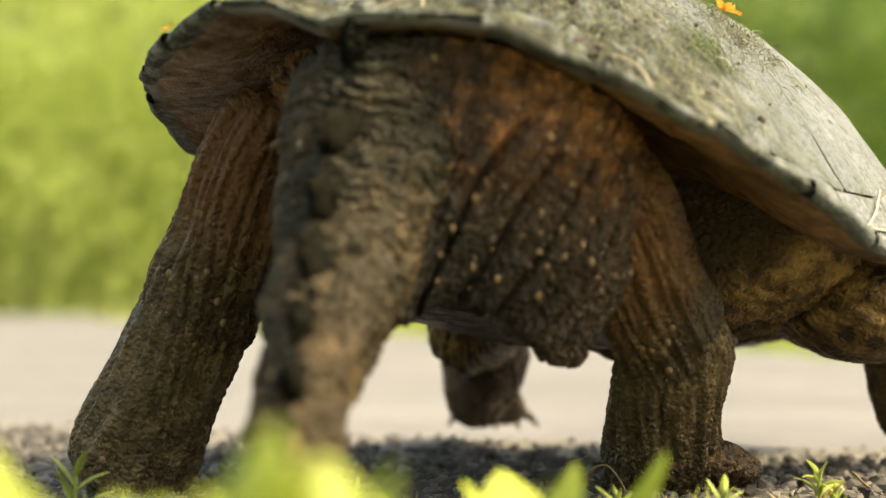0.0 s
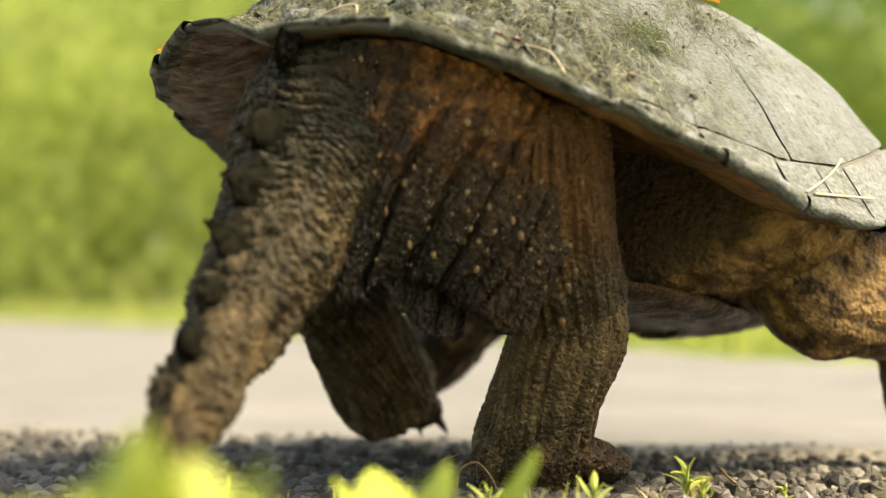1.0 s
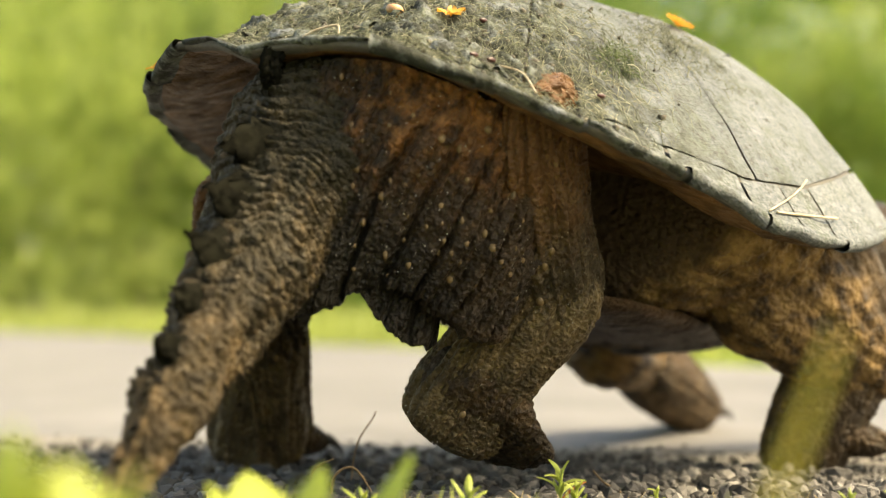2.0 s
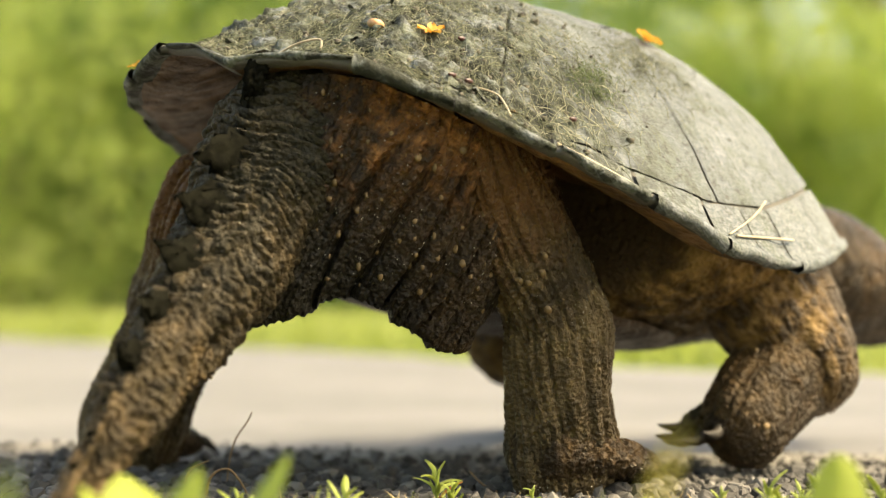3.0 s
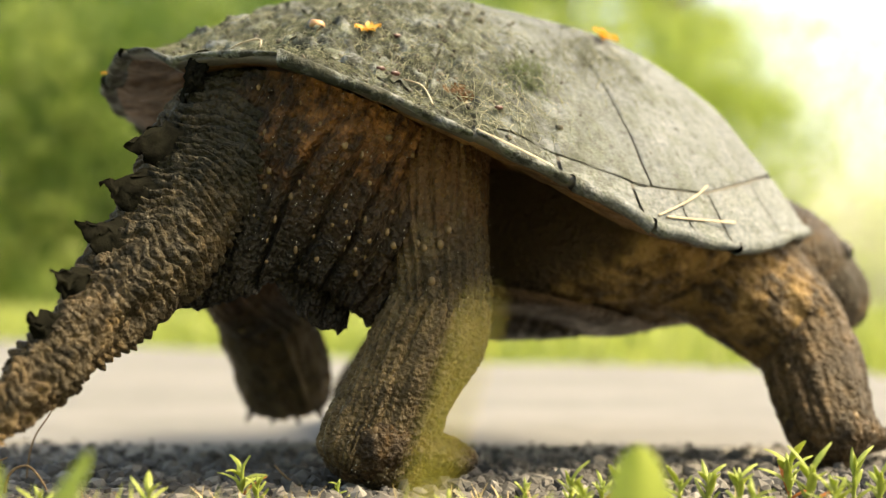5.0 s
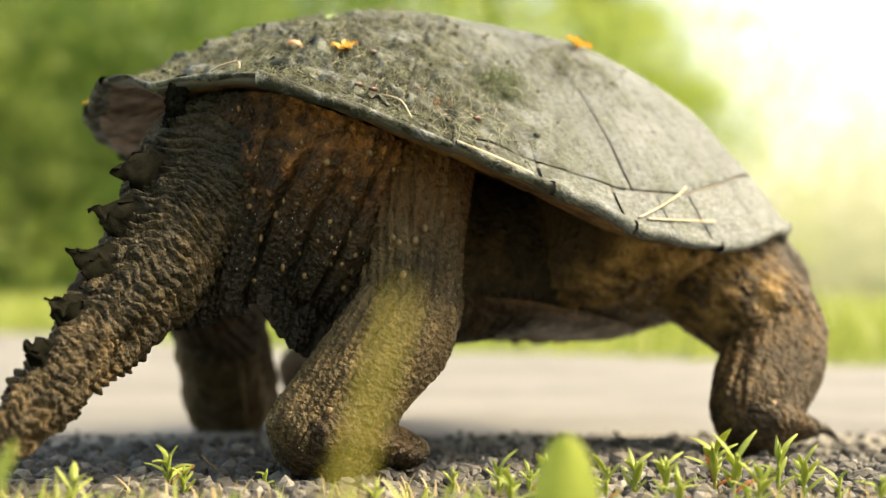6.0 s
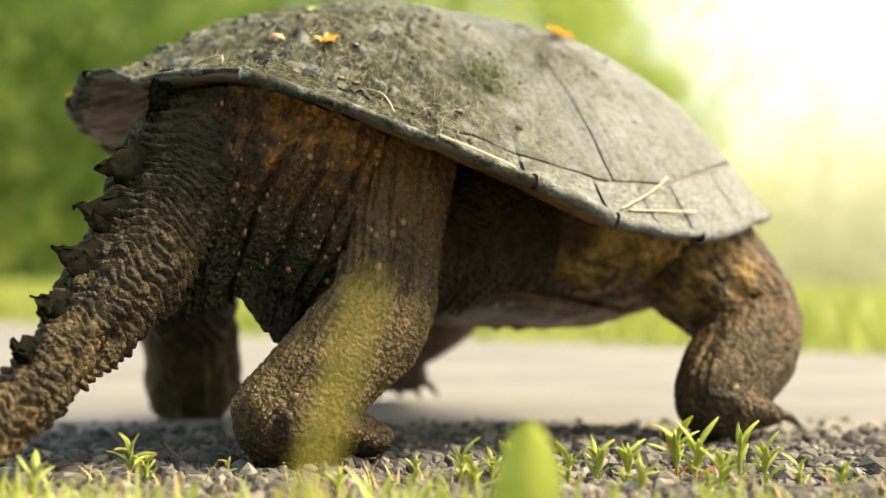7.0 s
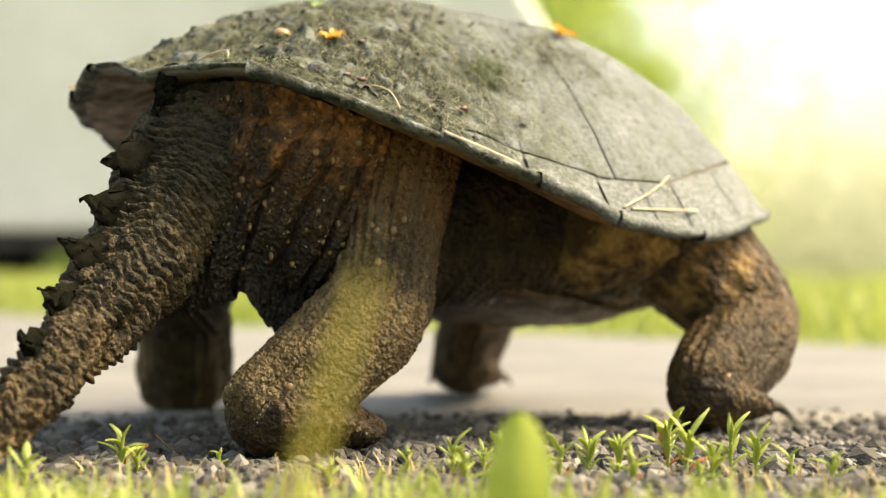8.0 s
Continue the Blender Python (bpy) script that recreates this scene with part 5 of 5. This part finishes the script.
# scrub farther off, thin against the sky; its pale leaf colour paints haze
M_HAZELEAF = plain_mat("hazed_leaf", (0.52, 0.55, 0.42), (0.70, 0.72, 0.58), 0.8, 0.5, 0.0, trans=0.5)
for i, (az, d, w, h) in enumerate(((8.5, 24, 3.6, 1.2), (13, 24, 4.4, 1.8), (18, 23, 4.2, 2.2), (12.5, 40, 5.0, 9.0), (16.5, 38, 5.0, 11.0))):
    shrub(*spot_at(az, d), w, h, 5400, 330 + i, M_HAZELEAF, "pale silvery green willow scrub behind the road")


# unseen trees added behind the camera: they close the place and block sky light
for i, (x, y, h, s) in enumerate(((-16, -15, 8, 3.6), (-8, -17, 9, 3.6), (0, -16, 8, 3.6), (8, -17, 9, 3.6), (-20, -6, 8, 3.6))):
    tree(x, y, h, 0.8, s, 40, 150, 450 + i, M_LEAFDARK, "unseen dark green leafy tree behind the camera, added to hold back sky light")


# ---------------------------------------------------------------- white van that drives past at the end
M_PAINT = plain_mat("white_paint", (0.60, 0.60, 0.575), (0.70, 0.70, 0.68), 1.5, 0.25, 0.0)
M_GLASS = plain_mat("dark_window", (0.012, 0.014, 0.016), (0.03, 0.034, 0.038), 1.0, 0.05, 0.0)
M_TYRE = plain_mat("tyre_rubber", (0.015, 0.015, 0.015), (0.035, 0.035, 0.035), 20, 0.8, 0.3, 0.004)
M_RIM = plain_mat("steel_rim", (0.35, 0.35, 0.36), (0.55, 0.55, 0.56), 10, 0.35, 0.0, metal=0.9)
M_TRIM = plain_mat("black_trim", (0.015, 0.015, 0.016), (0.04, 0.04, 0.042), 12, 0.6, 0.2, 0.002)
M_LAMP = plain_mat("lamp_glass", (0.5, 0.5, 0.48), (0.75, 0.75, 0.72), 10, 0.15, 0.0)


def extrude_side(name, outline, half, material, bevel=0.05, y0=0.0):
    """A solid with a side outline in x and z, as wide as 2 * half, edges rounded."""
    bm = bmesh.new()
    vs = [bm.verts.new((x, y0 - half, z)) for x, z in outline]
    f = bm.faces.new(vs)
    ext = bmesh.ops.extrude_face_region(bm, geom=[f])
    bmesh.ops.translate(bm, vec=(0, 2 * half, 0), verts=[v for v in ext["geom"] if isinstance(v, bmesh.types.BMVert)])
    bmesh.ops.recalc_face_normals(bm, faces=bm.faces)
    if bevel:
        bmesh.ops.bevel(bm, geom=[e for e in bm.edges], offset=bevel, segments=3, affect="EDGES", profile=0.6)
    me = bpy.data.meshes.new(name)
    bm.to_mesh(me)
    bm.free()
    me.materials.append(material)
    return me


van = thing("van", "white cargo van with dark cab windows driving along the road", "van")
part("body", extrude_side("body", ((0.0, 0.30), (0.03, 0.80), (-0.10, 1.02), (-0.52, 1.75), (-0.85, 1.92), (-4.5, 1.94), (-4.62, 1.7), (-4.65, 0.30)), 0.90, M_PAINT, 0.07), van, "white painted van body")
part("underbody", extrude_side("underbody", ((-0.15, 0.20), (-0.15, 0.34), (-4.5, 0.34), (-4.5, 0.20)), 0.80, M_TRIM, 0.02), van, "black underbody")
for s in (-1, 1):
    part("side_window", extrude_side("side_window", ((-0.72, 0.98), (-0.98, 1.46), (-1.95, 1.50), (-1.95, 0.98)), 0.012, M_GLASS, 0.006, s * 0.905), van, "dark cab side window")
    part("headlight", extrude_side("headlight", ((0.045, 0.66), (0.02, 0.84), (-0.22, 0.86), (-0.14, 0.68)), 0.05, M_LAMP, 0.01, s * 0.865), van, "clear headlight")
    part("mirror", extrude_side("mirror", ((-0.62, 1.14), (-0.60, 1.36), (-0.70, 1.38), (-0.74, 1.14)), 0.09, M_TRIM, 0.02, s * 1.02), van, "black wing mirror")
part("windscreen", extrude_side("windscreen", ((-0.13, 1.08), (-0.505, 1.72), (-0.53, 1.71), (-0.155, 1.07)), 0.76, M_GLASS, 0.006), van, "dark windscreen")
part("bumper", extrude_side("bumper", ((0.08, 0.32), (0.08, 0.56), (-0.10, 0.58), (-0.10, 0.30)), 0.88, M_TRIM, 0.03), van, "black front bumper")
van_wheels = []
for wx in (-0.85, -3.75):
    for s in (-1, 1):
        v, f = sweep([(0, -0.10, 0, 0.27, 0.27), (0, -0.095, 0, 0.31, 0.31), (0, 0, 0, 0.325, 0.325), (0, 0.095, 0, 0.31, 0.31), (0, 0.10, 0, 0.27, 0.27)], 12, 40, side_hint=(1, 0, 0))
        wheel = part("wheel", mesh_of("wheel", v, f, M_TYRE), van, "black tyre on a steel rim")
        v, f = sweep([(0, -0.107, 0, 0.05, 0.05), (0, -0.104, 0, 0.20, 0.20), (0, 0.104, 0, 0.20, 0.20), (0, 0.107, 0, 0.05, 0.05)], 8, 24, side_hint=(1, 0, 0))
        part("rim", mesh_of("rim", v, f, M_RIM), wheel, "steel rim")
        van_wheels.append((wheel, (wx, s * 0.80, 0.325)))


# ---------------------------------------------------------------- what moves
# seconds, place, roll, pitch, yaw of the shell
BODY = ((0.0, -0.2537, 0.7349, 0.1500, 3.5, 7.6, 87.8), (0.5, -0.2274, 0.7672, 0.1575, 4.8, 8.2, 82.3), (1.0, -0.2139, 0.8050, 0.1581, 0.8, 7.2, 73.7), (1.5, -0.1933, 0.8289, 0.1535, -0.1, 8.5, 70.2),
        (3.0, -0.1309, 0.8747, 0.1539, 4.1, 7.7, 67.7), (3.5, -0.1178, 0.8916, 0.1567, 2.3, 7.7, 63.5), (4.0, -0.1054, 0.8986, 0.1582, 1.7, 7.5, 61.7), (4.5, -0.0715, 0.9172, 0.1595, 3.2, 8.9, 57.6),
        (6.0, -0.0228, 0.9378, 0.1442, -0.2, 7.7, 53.1), (6.5, -0.0171, 0.9404, 0.1434, -0.5, 7.7, 52.9), (7.0, -0.0126, 0.9426, 0.1437, 0.0, 7.0, 52.6), (7.5, -0.0102, 0.9443, 0.1423, -0.1, 7.4, 52.8), (8.0, -0.0076, 0.9454, 0.1409, 0.3, 7.5, 53.0))


def glide(keys, t):
    """Smooth values between rows of (seconds, ...)."""
    ts = [k[0] for k in keys]
    v = np.array([k[1:] for k in keys], float)
    if t <= ts[0]:
        return v[0]
    if t >= ts[-1]:
        return v[-1]
    i = max(k for k in range(len(ts) - 1) if ts[k] <= t)

    def slope(k):
        if k == 0 or k == len(ts) - 1:
            return v[0] * 0
        a, b = (v[k] - v[k - 1]) / (ts[k] - ts[k - 1]), (v[k + 1] - v[k]) / (ts[k + 1] - ts[k])
        return np.where(a * b <= 0, 0, 2 * a * b / np.where(a + b == 0, 1, a + b))
    h = ts[i + 1] - ts[i]
    f = (t - ts[i]) / h
    return v[i] * (2 * f ** 3 - 3 * f * f + 1) + slope(i) * h * (f ** 3 - 2 * f * f + f) + v[i + 1] * (3 * f * f - 2 * f ** 3) + slope(i + 1) * h * (f ** 3 - f * f)


def body_at(t):
    x, y, z, rx, ry, rz = glide(BODY, t)
    return pose(x, y, z, rx, ry, rz)


ANKLE = 0.0225
# joints in the turtle's space, lengths, the way the knee points; then ankle places: seconds, x, y, height of the sole, turn of the foot, tip of the toes downward
LEGS = {
    "rh": dict(joint=(-0.108, -0.083, -0.030), l1=0.061, l2=0.059, knee=(0.8, -0.75, 0.1), bend=((0.0, 0.008), (1.0, 0.009), (1.6, 0.012), (2.3, 0.022), (2.8, 0.007), (3.6, 0.008), (4.6, 0.011), (5.8, 0.012), (8.0, 0.013)), steps=(
        (0.0, -0.195, 0.732, 0, 62, 0), (1.6, -0.195, 0.732, 0, 62, 0), (1.9, -0.18, 0.74, 0.02, 58, 35), (2.3, -0.12, 0.77, 0.035, 54, 30), (2.7, -0.081, 0.782, 0, 46, 0), (4.6, -0.079, 0.780, 0, 46, 0), (5.8, -0.064, 0.764, 0, 46, 0), (8.0, -0.063, 0.764, 0, 46, 0))),
    "lh": dict(joint=(-0.108, 0.072, -0.030), l1=0.064, l2=0.062, knee=(0.8, 0.75, 0.1), steps=(
        (0.0, -0.402, 0.645, 0, 120, 0), (0.2, -0.402, 0.645, 0, 120, 0), (0.35, -0.385, 0.615, 0.035, 150, 25), (0.5, -0.345, 0.588, 0.086, 185, 26), (0.6, -0.322, 0.605, 0.100, 190, 26), (0.7, -0.315, 0.69, 0.080, 165, 40), (0.8, -0.312, 0.78, 0.050, 130, 40), (1.0, -0.311, 0.858, 0.020, 95, 15), (1.2, -0.312, 0.868, 0, 85, 0), (3.9, -0.312, 0.868, 0, 85, 0), (4.2, -0.285, 0.89, 0.03, 140, 50), (4.45, -0.225, 0.95, 0.075, 205, 35), (4.7, -0.175, 0.985, 0.045, 165, 50), (5.0, -0.158, 1.04, 0.02, 100, 20), (5.2, -0.148, 1.055, 0, 80, 0), (8.0, -0.148, 1.055, 0, 80, 0))),
    "rf": dict(joint=(0.108, -0.112, -0.034), l1=0.056, l2=0.055, knee=(0.75, -0.65, 0.15), bend=((0.0, 0.02), (2.4, 0.02), (3.0, 0.020), (3.5, 0.020), (4.0, 0.014), (4.4, 0.010), (6.0, 0.024), (8.0, 0.027)), steps=(
        (0.0, -0.11, 0.90, 0.02, 40, 20), (0.5, -0.07, 0.91, 0.02, 40, 20), (1.0, -0.035, 0.92, 0, 40, 0), (2.4, -0.028, 0.92, 0, 40, 0), (2.8, -0.005, 0.895, 0.010, 30, 85), (3.0, 0.006, 0.88, 0.012, 25, 145), (3.4, 0.010, 0.878, 0.016, 25, 168), (3.6, 0.028, 0.885, 0.020, 30, 135), (3.8, 0.056, 0.892, 0.024, 35, 80), (4.0, 0.090, 0.895, 0.030, 45, 55), (4.3, 0.138, 0.885, 0, 62, 0), (8.0, 0.140, 0.878, 0, 62, 0))),
    "lf": dict(joint=(0.120, 0.070, -0.045), l1=0.062, l2=0.060, knee=(0.9, 0.1, 0.2), steps=(
        (0.0, -0.372, 0.975, 0.012, 100, 15), (0.9, -0.362, 0.985, 0.012, 100, 15), (1.5, -0.335, 1.06, 0.02, 90, 20), (2.0, -0.124, 1.17, 0, 90, 0), (5.8, -0.122, 1.17, 0, 90, 0), (6.3, -0.08, 1.16, 0.022, 80, 30), (7.0, -0.036, 1.14, 0.014, 80, 25), (7.6, 0.010, 1.13, 0.004, 85, 10), (8.0, 0.020, 1.13, 0.0, 85, 0)))}


def bone(a, b, fore):
    """The pose of a limb that hangs from a to b with its front toward fore."""
    z = (a - b).normalized()
    x = (fore - z * fore.dot(z)).normalized()
    y = z.cross(x)
    m = Matrix((x, y, z)).transposed().to_4x4()
    m.translation = a
    return m


def leg_rows(spec, times):
    out = ([], [], [])
    for t in times:
        inv = body_at(t).inverted()
        x, y, h, turn, tip = glide(spec["steps"], t)
        ankle = inv @ Vector((x, y, h + ANKLE))
        hip = Vector(spec["joint"])
        l1, l2 = spec["l1"], spec["l2"]
        d = ankle - hip
        n = d.length
        if n > (l1 + l2) * 0.998:      # the joint slides under the shell when the leg is stretched
            hip = hip + d.normalized() * (n - (l1 + l2) * 0.998)
            d = ankle - hip
            n = d.length
        a = (l1 * l1 - l2 * l2 + n * n) / (2 * n)
        k = float(glide(spec["bend"], t)[0]) if "bend" in spec else math.sqrt(max(1e-8, l1 * l1 - a * a))
        u = d.normalized()
        way = Vector(spec["knee"])
        way = (way - u * way.dot(u)).normalized()
        knee = hip + u * a + way * k
        fore = Vector((1, -0.3 if spec["joint"][1] < 0 else 0.3, 0))
        out[0].append((t, bone(hip, knee, fore)))
        out[1].append((t, bone(knee, ankle, fore)))
        out[2].append((t, inv @ pose(x, y, h + ANKLE, 0, tip, turn)))
    return out


def motions():
    times = [i / 10 for i in range(81)]
    walk(turtle, [(t, body_at(t)) for t in times])
    for key, spec in LEGS.items():
        for ob, rows in zip(legs[key], leg_rows(spec, times)):
            walk(ob, rows)
    sag = ((0.0, 0.026), (0.6, 0.024), (1.1, 0.004), (1.7, 0.002), (2.8, 0.026), (4.2, 0.026), (4.7, 0.014), (5.5, 0.001), (8.0, 0.0))
    walk(hide_fold, [(t, pose(0.4 * float(glide(sag, t)[0]), 0.5 * float(glide(sag, t)[0]), float(glide(sag, t)[0]))) for t in times])
    # tail swings a little; the neck turns away and draws in
    sway = ((0.0, 6, 0), (0.5, 1, 0), (1.0, 6, 0), (1.5, 6, -1), (3.0, 2, 0), (3.5, 0, 0), (4.5, -1, 0), (6.0, 0, 0), (8.0, 0, 0))
    walk(tail, [(t, pose(*TAIL_BASE, 0, glide(sway, t)[1], glide(sway, t)[0])) for t in times])
    heads = ((0.0, 0.16, -0.03, -0.02, -20), (2.5, 0.16, -0.03, -0.02, -25), (3.3, 0.16, -0.03, -0.02, -25), (4.0, 0.14, -0.03, -0.02, -22), (4.6, 0.11, -0.03, -0.025, -25), (6.0, 0.010, -0.035, -0.035, -28), (7.0, -0.025, -0.035, -0.035, -28), (8.0, -0.03, -0.035, -0.035, -28))
    walk(neck, [(t, pose(*glide(heads, t)[:3], 0, 0, glide(heads, t)[3])) for t in times])
    # the near blade nods
    nod = ((0.0, 15, 0), (1.6, 15, 0), (2.6, 14, -40), (3.5, 13, -40), (4.2, 12, -12), (4.6, 12, 0), (6.0, 11, 0), (8.0, 12, 0))
    walk(blade, [(t, pose(*spot_at(-7.9, 0.24), -0.002, float(glide(nod, t)[1]), float(glide(nod, t)[0]), 0)) for t in times[::2]])
    # the van: steady speed, wheels rolling
    speed, nose, depth = 14.5, 0.95, 9.6
    ticks = [i / 30 for i in range(241)]
    walk(van, [(t, pose(nose + speed * (t - 8.0), depth + 0.9, 0, 0, 0, 0)) for t in (0.0, 2.0, 4.0, 6.0, 7.5, 8.0)])
    for wheel, place in van_wheels:
        walk(wheel, [(t, pose(*place, 0, math.degrees(speed * t / 0.325), 0)) for t in ticks])


motions()
